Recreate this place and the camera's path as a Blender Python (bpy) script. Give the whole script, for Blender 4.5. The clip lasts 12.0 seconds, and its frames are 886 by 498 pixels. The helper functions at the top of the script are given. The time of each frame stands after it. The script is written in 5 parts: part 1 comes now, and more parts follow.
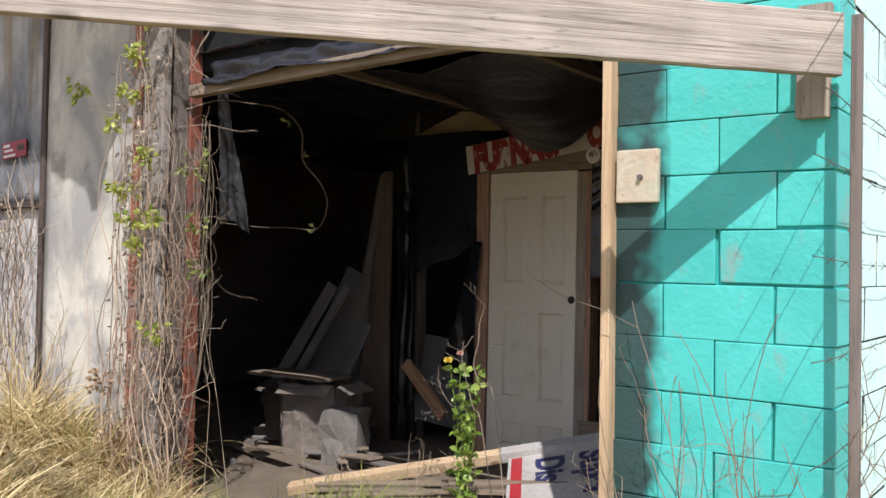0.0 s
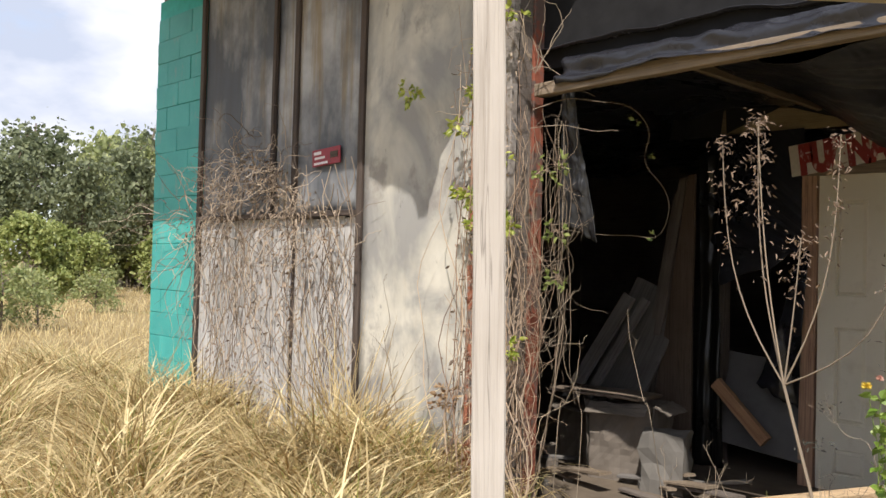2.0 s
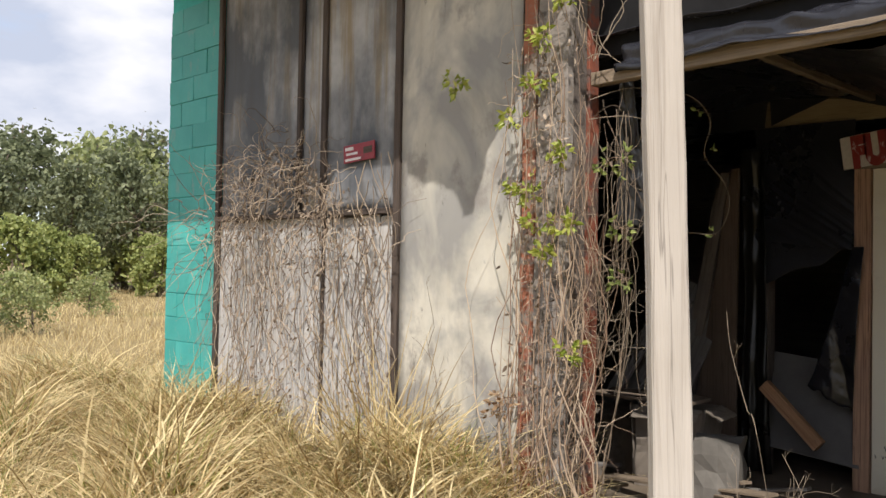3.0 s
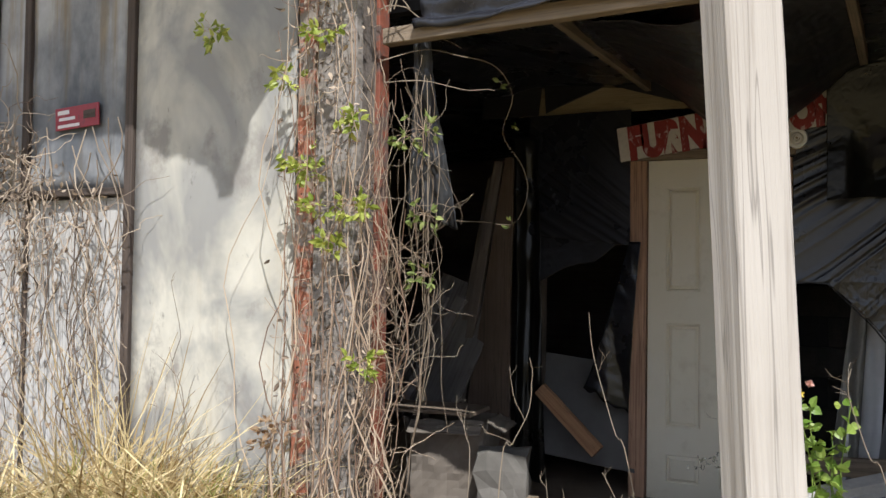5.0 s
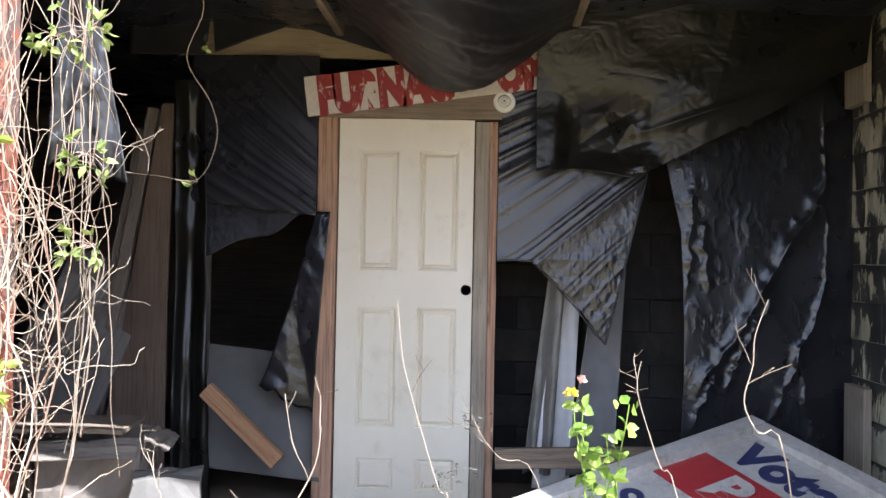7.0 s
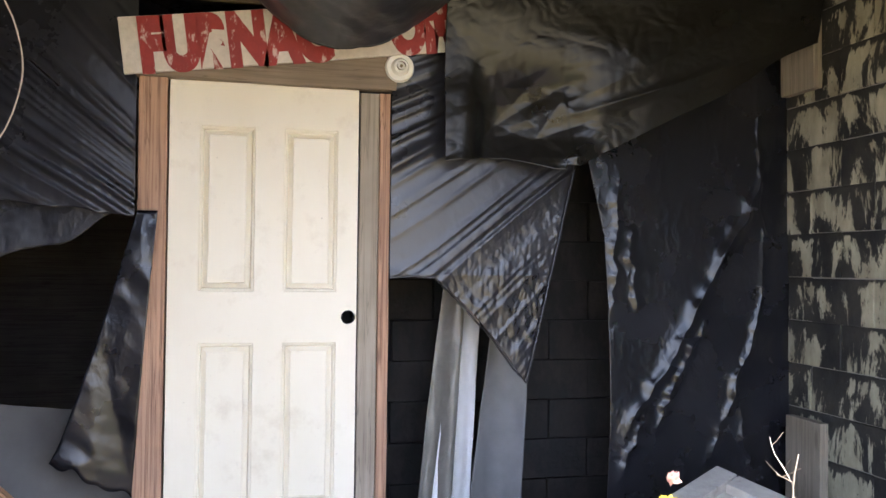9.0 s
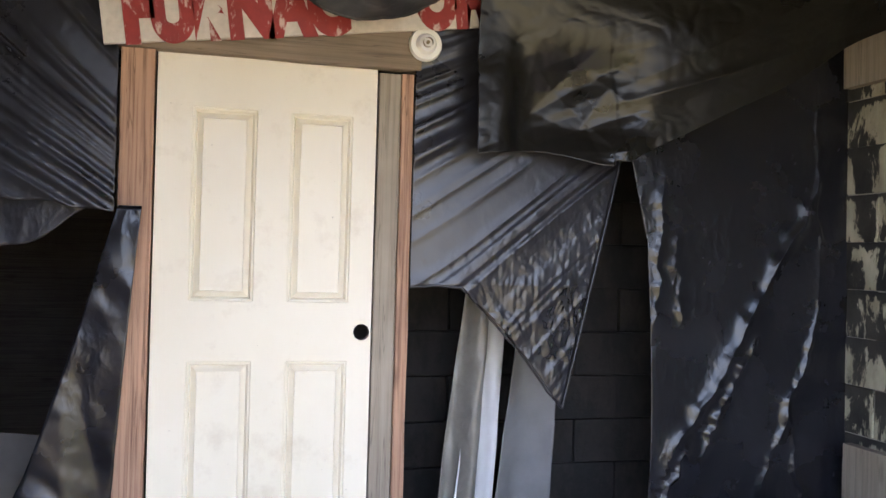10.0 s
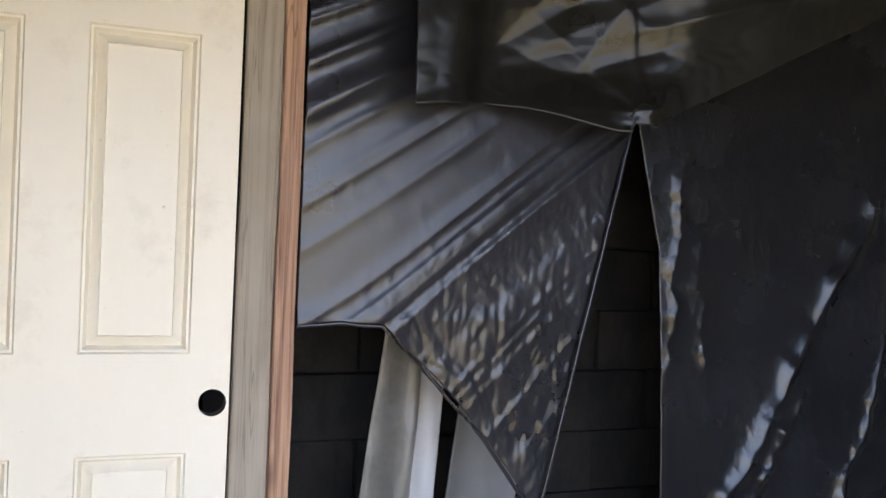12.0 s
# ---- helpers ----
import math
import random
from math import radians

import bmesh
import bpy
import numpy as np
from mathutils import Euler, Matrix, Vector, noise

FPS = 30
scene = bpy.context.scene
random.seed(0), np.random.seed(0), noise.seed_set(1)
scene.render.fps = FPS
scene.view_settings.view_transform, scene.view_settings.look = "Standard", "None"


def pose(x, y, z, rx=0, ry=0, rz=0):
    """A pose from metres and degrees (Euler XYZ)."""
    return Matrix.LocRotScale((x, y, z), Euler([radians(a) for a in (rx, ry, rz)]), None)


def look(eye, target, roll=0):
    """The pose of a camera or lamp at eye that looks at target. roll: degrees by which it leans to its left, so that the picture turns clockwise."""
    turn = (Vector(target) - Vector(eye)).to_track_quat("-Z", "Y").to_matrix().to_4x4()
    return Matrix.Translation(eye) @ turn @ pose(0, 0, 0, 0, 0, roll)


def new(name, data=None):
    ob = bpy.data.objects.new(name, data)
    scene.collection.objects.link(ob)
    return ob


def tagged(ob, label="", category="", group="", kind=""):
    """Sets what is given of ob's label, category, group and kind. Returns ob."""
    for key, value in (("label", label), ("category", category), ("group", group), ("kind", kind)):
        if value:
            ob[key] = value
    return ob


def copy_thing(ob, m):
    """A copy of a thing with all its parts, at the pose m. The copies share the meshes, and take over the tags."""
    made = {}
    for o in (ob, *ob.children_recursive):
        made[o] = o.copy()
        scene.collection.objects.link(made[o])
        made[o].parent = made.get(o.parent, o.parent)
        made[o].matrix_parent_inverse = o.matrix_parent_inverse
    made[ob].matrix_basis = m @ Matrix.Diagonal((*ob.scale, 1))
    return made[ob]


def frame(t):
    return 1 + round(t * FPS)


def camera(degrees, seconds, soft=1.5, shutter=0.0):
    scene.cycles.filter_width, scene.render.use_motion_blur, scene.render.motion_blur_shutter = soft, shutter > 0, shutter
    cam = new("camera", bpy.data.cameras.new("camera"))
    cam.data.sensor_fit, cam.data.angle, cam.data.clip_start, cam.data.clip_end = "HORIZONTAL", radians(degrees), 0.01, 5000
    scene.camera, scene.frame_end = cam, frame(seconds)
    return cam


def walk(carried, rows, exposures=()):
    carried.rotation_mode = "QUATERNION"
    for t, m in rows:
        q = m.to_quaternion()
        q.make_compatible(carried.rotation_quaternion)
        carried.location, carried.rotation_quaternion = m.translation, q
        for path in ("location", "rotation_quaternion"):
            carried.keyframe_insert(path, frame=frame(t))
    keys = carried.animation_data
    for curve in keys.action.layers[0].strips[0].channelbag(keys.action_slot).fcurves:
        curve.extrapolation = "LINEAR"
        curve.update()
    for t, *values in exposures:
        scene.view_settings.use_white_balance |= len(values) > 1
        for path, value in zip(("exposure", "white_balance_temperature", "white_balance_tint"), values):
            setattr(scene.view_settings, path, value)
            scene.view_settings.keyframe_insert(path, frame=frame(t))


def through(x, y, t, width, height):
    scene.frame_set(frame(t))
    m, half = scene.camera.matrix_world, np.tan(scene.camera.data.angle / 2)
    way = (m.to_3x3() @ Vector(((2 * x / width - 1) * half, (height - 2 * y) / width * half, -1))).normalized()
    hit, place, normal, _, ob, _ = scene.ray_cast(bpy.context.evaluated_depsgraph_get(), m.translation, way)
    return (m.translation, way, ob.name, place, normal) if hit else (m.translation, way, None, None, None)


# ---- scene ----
cam = camera(52.5, 12.0)
PATH = [
    (0, (0.05, 0.418, 1.407), (-1.154, 2.014, 1.443), 1.2),
    (0.5, (-0.206, 0.368, 1.404), (-1.461, 1.925, 1.449), 1.9),
    (1, (-0.516, 0.199, 1.404), (-1.908, 1.633, 1.459), 2.1),
    (1.5, (-0.772, 0.051, 1.438), (-2.223, 1.427, 1.49), 1.8),
    (2, (-1.009, -0.015, 1.392), (-2.461, 1.36, 1.439), 1.5),
    (2.5, (-1.237, -0.063, 1.417), (-2.693, 1.307, 1.469), 1.5),
    (2.7, (-1.302, -0.085, 1.405), (-2.759, 1.285, 1.455), 1.3),
    (4.3, (-2.068, 0.281, 1.375), (-3.171, 1.948, 1.424), 0.4),
    (4.5, (-2.1, 0.33, 1.376), (-3.156, 2.028, 1.434), 0.4),
    (5, (-2.153, 0.393, 1.364), (-3.08, 2.163, 1.422), 0.8),
    (5.5, (-2.387, 0.535, 1.388), (-3.111, 2.399, 1.431), 1.4),
    (6, (-2.516, 0.655, 1.416), (-2.986, 2.599, 1.465), 1.1),
    (6.5, (-2.612, 0.808, 1.374), (-2.868, 2.792, 1.394), 1.1),
    (7, (-2.769, 1.161, 1.343), (-2.88, 3.158, 1.368), 1.1),
    (7.5, (-2.885, 1.42, 1.315), (-2.881, 3.419, 1.354), 1.3),
    (7.7, (-2.939, 1.534, 1.32), (-2.881, 3.533, 1.36), 1.3),
    (9.3, (-3.352, 2.444, 1.415), (-2.869, 4.385, 1.445), 1.0),
    (9.5, (-3.354, 2.504, 1.426), (-2.867, 4.443, 1.446), 1.4),
    (10, (-3.402, 2.822, 1.463), (-2.898, 4.758, 1.471), 1.6),
    (10.5, (-3.417, 3.051, 1.564), (-2.874, 4.976, 1.57), 1.6),
    (11, (-3.326, 3.368, 1.559), (-2.694, 5.265, 1.501), 1.9),
    (11.5, (-3.16, 3.818, 1.515), (-2.454, 5.688, 1.451), 2.3),
    (12, (-3.115, 3.984, 1.537), (-2.408, 5.854, 1.508), 2.5),
]
EXPOSURES = [(0.0, 1.05, 6050, 17), (1.5, 1.15, 6250, 13), (2.5, 0.82, 6600, 14), (4.5, 1.05, 6050, 11), (5.5, 1.28, 5850, 12), (6.5, 2.42, 5450, 14), (7.5, 3.26, 5600, 16), (9.5, 3.66, 5600, 16), (12.0, 3.6, 5550, 15)]
walk(cam, [(t, look(eye, target, roll)) for t, eye, target, roll in PATH], EXPOSURES)

# ---- light ----
SUN_WAY = Vector((-0.75, 1.0, -1.47)).normalized()
sky_world = bpy.data.worlds.new("sky")
scene.world = sky_world
sky_world.use_nodes = True
wn = sky_world.node_tree
wn.nodes.clear()
w_out = wn.nodes.new("ShaderNodeOutputWorld")
w_bg = wn.nodes.new("ShaderNodeBackground")
w_bg.inputs["Strength"].default_value = 0.12
w_sky = wn.nodes.new("ShaderNodeTexSky")
w_sky.sky_type = "NISHITA"
w_sky.sun_disc = False
w_sky.sun_elevation = math.asin(-SUN_WAY.z)
w_sky.sun_rotation = math.atan2(-SUN_WAY.x, -SUN_WAY.y)
# broken white cloud over the blue
w_tc = wn.nodes.new("ShaderNodeTexCoord")
w_map = wn.nodes.new("ShaderNodeMapping")
w_map.inputs["Scale"].default_value = (2.2, 2.2, 5.0)
w_noise = wn.nodes.new("ShaderNodeTexNoise")
w_noise.inputs["Scale"].default_value = 1.3
w_noise.inputs["Detail"].default_value = 7
w_noise.inputs["Roughness"].default_value = 0.55
w_ramp = wn.nodes.new("ShaderNodeValToRGB")
w_ramp.color_ramp.elements[0].position = 0.28
w_ramp.color_ramp.elements[1].position = 0.48
w_mix = wn.nodes.new("ShaderNodeMix")
w_mix.data_type = "RGBA"
w_n2 = wn.nodes.new("ShaderNodeTexNoise")
w_n2.inputs["Scale"].default_value = 2.4
w_n2.inputs["Detail"].default_value = 6
w_r2 = wn.nodes.new("ShaderNodeValToRGB")
w_r2.color_ramp.elements[0].position = 0.38
w_r2.color_ramp.elements[0].color = (2.8, 3.15, 3.8, 1)
w_r2.color_ramp.elements[1].position = 0.6
w_r2.color_ramp.elements[1].color = (4.7, 4.8, 5.0, 1)
wn.links.new(w_tc.outputs["Generated"], w_map.inputs["Vector"])
wn.links.new(w_map.outputs["Vector"], w_noise.inputs["Vector"])
wn.links.new(w_map.outputs["Vector"], w_n2.inputs["Vector"])
wn.links.new(w_noise.outputs["Fac"], w_ramp.inputs["Fac"])
wn.links.new(w_n2.outputs["Fac"], w_r2.inputs["Fac"])
wn.links.new(w_ramp.outputs["Color"], w_mix.inputs["Factor"])
wn.links.new(w_sky.outputs["Color"], w_mix.inputs["A"])
wn.links.new(w_r2.outputs["Color"], w_mix.inputs["B"])
wn.links.new(w_mix.outputs["Result"], w_bg.inputs["Color"])
wn.links.new(w_bg.outputs["Background"], w_out.inputs["Surface"])
sun = new("sun", bpy.data.lights.new("sun", "SUN"))
sun.data.energy, sun.data.angle, sun.data.color = 2.7, radians(0.53), (1.0, 0.95, 0.86)
sun.matrix_world = look((0, 0, 20), Vector((0, 0, 20)) + SUN_WAY)

# ---- helpers for building ----
def part(name, bm, material, parent=None, label="", smooth=False):
    """Links a bmesh as one mesh object, under parent where one is given."""
    me = bpy.data.meshes.new(name)
    lay = None
    if isinstance(bm, tuple):
        bm, lay = bm
    bm.normal_update()
    bm.to_mesh(me)
    bm.free()
    for m in material if isinstance(material, (list, tuple)) else [material]:
        me.materials.append(m)
    if smooth:
        me.shade_smooth()
    ob = new(name, me)
    if lay is not None:
        ob.matrix_basis = lay
    if parent:
        ob.parent = parent
    if label:
        ob["label"] = label
    return ob


def raw(name, verts, faces, material, parent=None, label="", smooth=False):
    me = bpy.data.meshes.new(name)
    me.from_pydata(verts, [], faces)
    me.materials.append(material)
    if smooth:
        me.shade_smooth()
    ob = new(name, me)
    if parent:
        ob.parent = parent
    if label:
        ob["label"] = label
    return ob


def base(name, at, label, category, group="", kind=""):
    ob = new(name)
    ob.location = at
    ob.empty_display_size = 0.1
    return tagged(ob, label, category, group, kind)


def box(x0, x1, y0, y1, z0, z1, bevel=0.004, m=None, bm=None):
    bm = bm or bmesh.new()
    made = bmesh.ops.create_cube(bm, size=1.0)["verts"]
    fit = Matrix.Translation(((x0 + x1) / 2, (y0 + y1) / 2, (z0 + z1) / 2)) @ Matrix.Diagonal((abs(x1 - x0), abs(y1 - y0), abs(z1 - z0), 1))
    bmesh.ops.transform(bm, matrix=fit, verts=made)
    if bevel:
        edges = list({e for v in made for e in v.link_edges})
        made = bmesh.ops.bevel(bm, geom=edges, offset=bevel, segments=2, affect="EDGES", profile=0.6)["verts"] + [v for v in made if v.is_valid]
    if m is not None:
        bmesh.ops.transform(bm, matrix=m, verts=list(set(made)))
    return bm


def plank(a, b, width, thick, up=(0, 0, 1), bevel=0.003, warp=0.004, seed=0, cuts=14):
    """A sawn board from a to b: width along up, a little warped and worn. Its own x axis is its grain: gives the mesh and its pose."""
    a, b = Vector(a), Vector(b)
    way = (b - a).normalized()
    side = way.cross(Vector(up)).normalized()
    top = side.cross(way).normalized()
    length = (b - a).length
    bm = bmesh.new()
    rnd = random.Random(seed)
    c = min(bevel, thick * 0.3)
    ring = [(-width / 2 + c, -thick / 2), (width / 2 - c, -thick / 2), (width / 2, -thick / 2 + c), (width / 2, thick / 2 - c),
            (width / 2 - c, thick / 2), (-width / 2 + c, thick / 2), (-width / 2, thick / 2 - c), (-width / 2, -thick / 2 + c)]
    rows = []
    ph = rnd.random() * 20
    for i in range(cuts + 1):
        s = i / cuts
        drift = Vector((noise.noise((s * 1.3, ph, 0)), noise.noise((s * 1.3, ph, 5)))) * warp
        row = []
        for u, w in ring:
            chip = noise.noise((s * length * 9, u * 20, ph)) * warp * 0.5
            row.append(bm.verts.new((s * length, w + drift.y, u + drift.x + (chip if abs(u) > width * 0.45 else 0))))
        rows.append(row)
    for i in range(cuts):
        for k in range(8):
            bm.faces.new((rows[i][k], rows[i][(k + 1) % 8], rows[i + 1][(k + 1) % 8], rows[i + 1][k]))
    bm.faces.new(rows[0][::-1])
    bm.faces.new(rows[-1])
    bmesh.ops.recalc_face_normals(bm, faces=bm.faces)
    return bm, Matrix.Translation(a) @ Matrix((way, side, top)).transposed().to_4x4()


def sheet(corner, u, v, nu, nv, shape, thick=0.004, outline=None, warp=None):
    """A hanging film: a grid spanned by u and v from corner, pushed along its normal by shape(s, t), kept where outline(s, t) holds; warp(s, t) trims its edges."""
    corner, u, v = Vector(corner), Vector(u), Vector(v)
    n = u.cross(v).normalized()
    bm = bmesh.new()
    def point(s, t):
        s, t = warp(s, t) if warp else (s, t)
        return bm.verts.new(corner + u * s + v * t + n * shape(s, t))

    grid = [[point(i / nu, j / nv) for i in range(nu + 1)] for j in range(nv + 1)]
    for j in range(nv):
        for i in range(nu):
            if outline is None or outline((i + 0.5) / nu, (j + 0.5) / nv):
                bm.faces.new((grid[j][i], grid[j][i + 1], grid[j + 1][i + 1], grid[j + 1][i]))
    bmesh.ops.delete(bm, geom=[x for x in bm.verts if not x.link_faces], context="VERTS")
    bmesh.ops.solidify(bm, geom=bm.faces[:], thickness=thick)
    return bm


def fold(s, t, seed, angle, freq, amp):
    """Pulled creases in plastic film, running at an angle."""
    ca, sa = math.cos(radians(angle)), math.sin(radians(angle))
    along, across = s * ca + t * sa, -s * sa + t * ca
    across += 0.05 * noise.noise((along * 2, across * 2, seed + 3))
    w = noise.noise((along * 0.45, across * freq, seed))
    f = noise.noise((along * 0.9, across * freq * 2.3, seed + 7))
    return amp * ((1 - abs(w) * 2) + 0.45 * (1 - abs(f) * 2))


def tube(verts, faces, pts, r0, r1, sides=5):
    """Adds a tapering stem through pts to lists of vertices and faces."""
    start = len(verts)
    n = len(pts)
    for i, p in enumerate(pts):
        way = (pts[min(i + 1, n - 1)] - pts[max(i - 1, 0)]).normalized()
        side = way.orthogonal().normalized()
        other = way.cross(side)
        r = r0 + (r1 - r0) * i / (n - 1)
        for k in range(sides):
            a = 2 * math.pi * k / sides
            verts.append(p + side * (r * math.cos(a)) + other * (r * math.sin(a)))
    for i in range(n - 1):
        for k in range(sides):
            q = start + i * sides
            faces.append((q + k, q + (k + 1) % sides, q + sides + (k + 1) % sides, q + sides + k))
    faces.append(tuple(start + (n - 1) * sides + k for k in range(sides)))


def wander(p, way, length, n, rnd, jitter=0.2, droop=0.0):
    """Points of a crooked stem."""
    p, way = Vector(p), Vector(way).normalized()
    pts = [p.copy()]
    for i in range(n):
        way = (way + Vector((rnd.gauss(0, jitter), rnd.gauss(0, jitter), rnd.gauss(0, jitter) - droop))).normalized()
        p = p + way * (length / n)
        pts.append(p.copy())
    return pts


def leaf(verts, faces, at, way, size, rnd, wide=0.5):
    """Adds a small pointed leaf, folded along its rib."""
    way = Vector(way).normalized()
    side = way.cross(Vector((rnd.gauss(0, 1), rnd.gauss(0, 1), rnd.gauss(0, 1)))).normalized()
    n = side.cross(way)
    q = len(verts)
    at = Vector(at)
    w = size * wide * 0.5
    verts.extend([at, at + way * size * 0.28 + side * w * 0.9 + n * size * 0.08, at + way * size * 0.62 + side * w * 0.8 + n * size * 0.06, at + way * size - n * size * 0.1,
                  at + way * size * 0.62 - side * w * 0.8 + n * size * 0.06, at + way * size * 0.28 - side * w * 0.9 + n * size * 0.08, at + way * size * 0.45])
    faces.extend([(q, q + 6, q + 1), (q + 1, q + 6, q + 2), (q + 2, q + 6, q + 3), (q + 3, q + 6, q + 4), (q + 4, q + 6, q + 5), (q + 5, q + 6, q)])


# ---- materials ----
class Nodes:
    """A material's node tree with short ways to add and join nodes."""

    def __init__(self, name, rough=0.7, metal=0.0, gloss=0.5):
        self.mat = bpy.data.materials.new(name)
        self.mat.use_nodes = True
        self.t = self.mat.node_tree
        self.bsdf = self.t.nodes["Principled BSDF"]
        self.bsdf.inputs["Roughness"].default_value = rough
        self.bsdf.inputs["Metallic"].default_value = metal
        self.bsdf.inputs["Specular IOR Level"].default_value = gloss
        self.coord = self.t.nodes.new("ShaderNodeTexCoord").outputs["Object"]
        self.offset = None

    def link(self, a, b):
        self.t.links.new(a, b)

    def own(self):
        """Shifts the coordinates by a random amount for each object."""
        info = self.t.nodes.new("ShaderNodeObjectInfo")
        add = self.t.nodes.new("ShaderNodeVectorMath")
        add.operation = "MULTIPLY_ADD"
        add.inputs[1].default_value = (1, 1, 1)
        mul = self.t.nodes.new("ShaderNodeMath")
        mul.operation = "MULTIPLY"
        mul.inputs[1].default_value = 37.0
        self.link(info.outputs["Random"], mul.inputs[0])
        self.link(self.coord, add.inputs[0])
        self.link(mul.outputs[0], add.inputs[2])
        self.coord = add.outputs[0]
        return info.outputs["Random"]

    def scaled(self, scale):
        m = self.t.nodes.new("ShaderNodeMapping")
        m.inputs["Scale"].default_value = scale
        self.link(self.coord, m.inputs["Vector"])
        return m.outputs["Vector"]

    def noise(self, scale, stretch=(1, 1, 1), detail=5, rough=0.6, warp=0.0):
        n = self.t.nodes.new("ShaderNodeTexNoise")
        n.inputs["Scale"].default_value = scale
        n.inputs["Detail"].default_value = detail
        n.inputs["Roughness"].default_value = rough
        n.inputs["Distortion"].default_value = warp
        self.link(self.scaled(stretch), n.inputs["Vector"])
        return n.outputs["Fac"]

    def ramp(self, fac, stops):
        r = self.t.nodes.new("ShaderNodeValToRGB")
        e = r.color_ramp.elements
        while len(e) < len(stops):
            e.new(0.5)
        for el, (p, c) in zip(e, stops):
            el.position = p
            el.color = (*c, 1) if isinstance(c, tuple) else (c, c, c, 1)
        self.link(fac, r.inputs["Fac"])
        return r.outputs["Color"]

    def mix(self, fac, a, b, mode="MIX"):
        m = self.t.nodes.new("ShaderNodeMix")
        m.data_type = "RGBA"
        m.blend_type = mode
        for sock, v in ((m.inputs["Factor"], fac), (m.inputs["A"], a), (m.inputs["B"], b)):
            if isinstance(v, tuple):
                sock.default_value = (*v, 1)
            elif isinstance(v, (int, float)):
                sock.default_value = v
            else:
                self.link(v, sock)
        return m.outputs["Result"]

    def axis(self, which, lo, hi):
        """0 to 1 as the coordinate goes from lo to hi."""
        sep = self.t.nodes.new("ShaderNodeSeparateXYZ")
        self.link(self.coord, sep.inputs[0])
        r = self.t.nodes.new("ShaderNodeMapRange")
        r.inputs["From Min"].default_value = lo
        r.inputs["From Max"].default_value = hi
        self.link(sep.outputs[which], r.inputs["Value"])
        return r.outputs["Result"]

    def math(self, op, a, b):
        m = self.t.nodes.new("ShaderNodeMath")
        m.operation = op
        for sock, v in zip(m.inputs, (a, b)):
            if isinstance(v, (int, float)):
                sock.default_value = v
            else:
                self.link(v, sock)
        return m.outputs[0]

    def finish(self, colour, bump=None, strength=0.3, dist=0.01, rough=None):
        if isinstance(colour, tuple):
            self.bsdf.inputs["Base Color"].default_value = (*colour, 1)
        else:
            self.link(colour, self.bsdf.inputs["Base Color"])
        if bump is not None:
            b = self.t.nodes.new("ShaderNodeBump")
            b.inputs["Strength"].default_value = strength
            b.inputs["Distance"].default_value = dist
            self.link(bump, b.inputs["Height"])
            self.link(b.outputs["Normal"], self.bsdf.inputs["Normal"])
        if rough is not None:
            self.link(rough, self.bsdf.inputs["Roughness"])
        return self.mat


def wood(name, light, dark, along=0, stain=None, rough=0.85, own=False, knots=True):
    """Sawn wood with grain along one axis, checks and blotches."""
    m = Nodes(name, rough)
    if own:
        m.own()
    st = [75.0, 75.0, 75.0]
    st[along] = 1.6
    grain = m.noise(1.0, tuple(st), 7, 0.65, 0.6)
    blotch = m.noise(2.2, detail=4)
    col = m.ramp(grain, [(0.3, dark), (0.52, light), (0.75, tuple(min(1, c * 1.15) for c in light))])
    col = m.mix(m.ramp(blotch, [(0.35, 0.0), (0.75, 0.55)]), col, stain or tuple(c * 0.6 for c in dark))
    if knots:
        k = [3.4, 3.4, 3.4]
        k[along] = 1.3
        kn = m.t.nodes.new("ShaderNodeTexVoronoi")
        kn.inputs["Scale"].default_value = 1.7
        m.link(m.scaled(tuple(k)), kn.inputs["Vector"])
        col = m.mix(m.ramp(kn.outputs["Distance"], [(0.06, 0.85), (0.15, 0.0)]), col, tuple(c * 0.3 for c in dark))
    ck = [26.0, 26.0, 26.0]
    ck[along] = 0.8
    crack = m.noise(1.0, tuple(ck), 3, 0.5, 0.4)
    col = m.mix(m.ramp(crack, [(0.492, 0.0), (0.5, 0.5), (0.508, 0.0)]), col, tuple(c * 0.25 for c in dark))
    fine = m.noise(1.0, tuple(s * 3.5 if s > 2 else 2.5 for s in st), 4)
    return m.finish(col, m.math("ADD", grain, m.math("MULTIPLY", fine, 0.5)), 0.55, 0.006)


def rough_paint(name, colour, worn, under, amount=(0.55, 0.72), rough=0.6, bump=0.5, own=False, scale=3.0, streaky=False, spread=False):
    """Old paint over a coarse ground: two tones, stains and bare spots; spread runs the stains on from piece to piece."""
    m = Nodes(name, rough)
    if spread:
        m.coord = m.t.nodes.new("ShaderNodeNewGeometry").outputs["Position"]
    if own:
        m.own()
    big = m.noise(scale, (1, 1, 0.35) if streaky else (1, 1, 1), 6, 0.62)
    fine = m.noise(38, detail=6)
    col = m.mix(m.ramp(big, [(0.3, 0.0), (0.7, 1.0)]), colour, worn)
    col = m.mix(m.ramp(m.noise(scale * 2.6, (1, 1, 0.5), 8, 0.7), [(amount[0], 0.0), (amount[1], 0.9)]), col, under)
    col = m.mix(0.25, col, m.ramp(fine, [(0.3, 0.25), (0.7, 1.0)]), "MULTIPLY")
    return m.finish(col, m.math("ADD", fine, m.math("MULTIPLY", big, 1.5)), bump, 0.008)


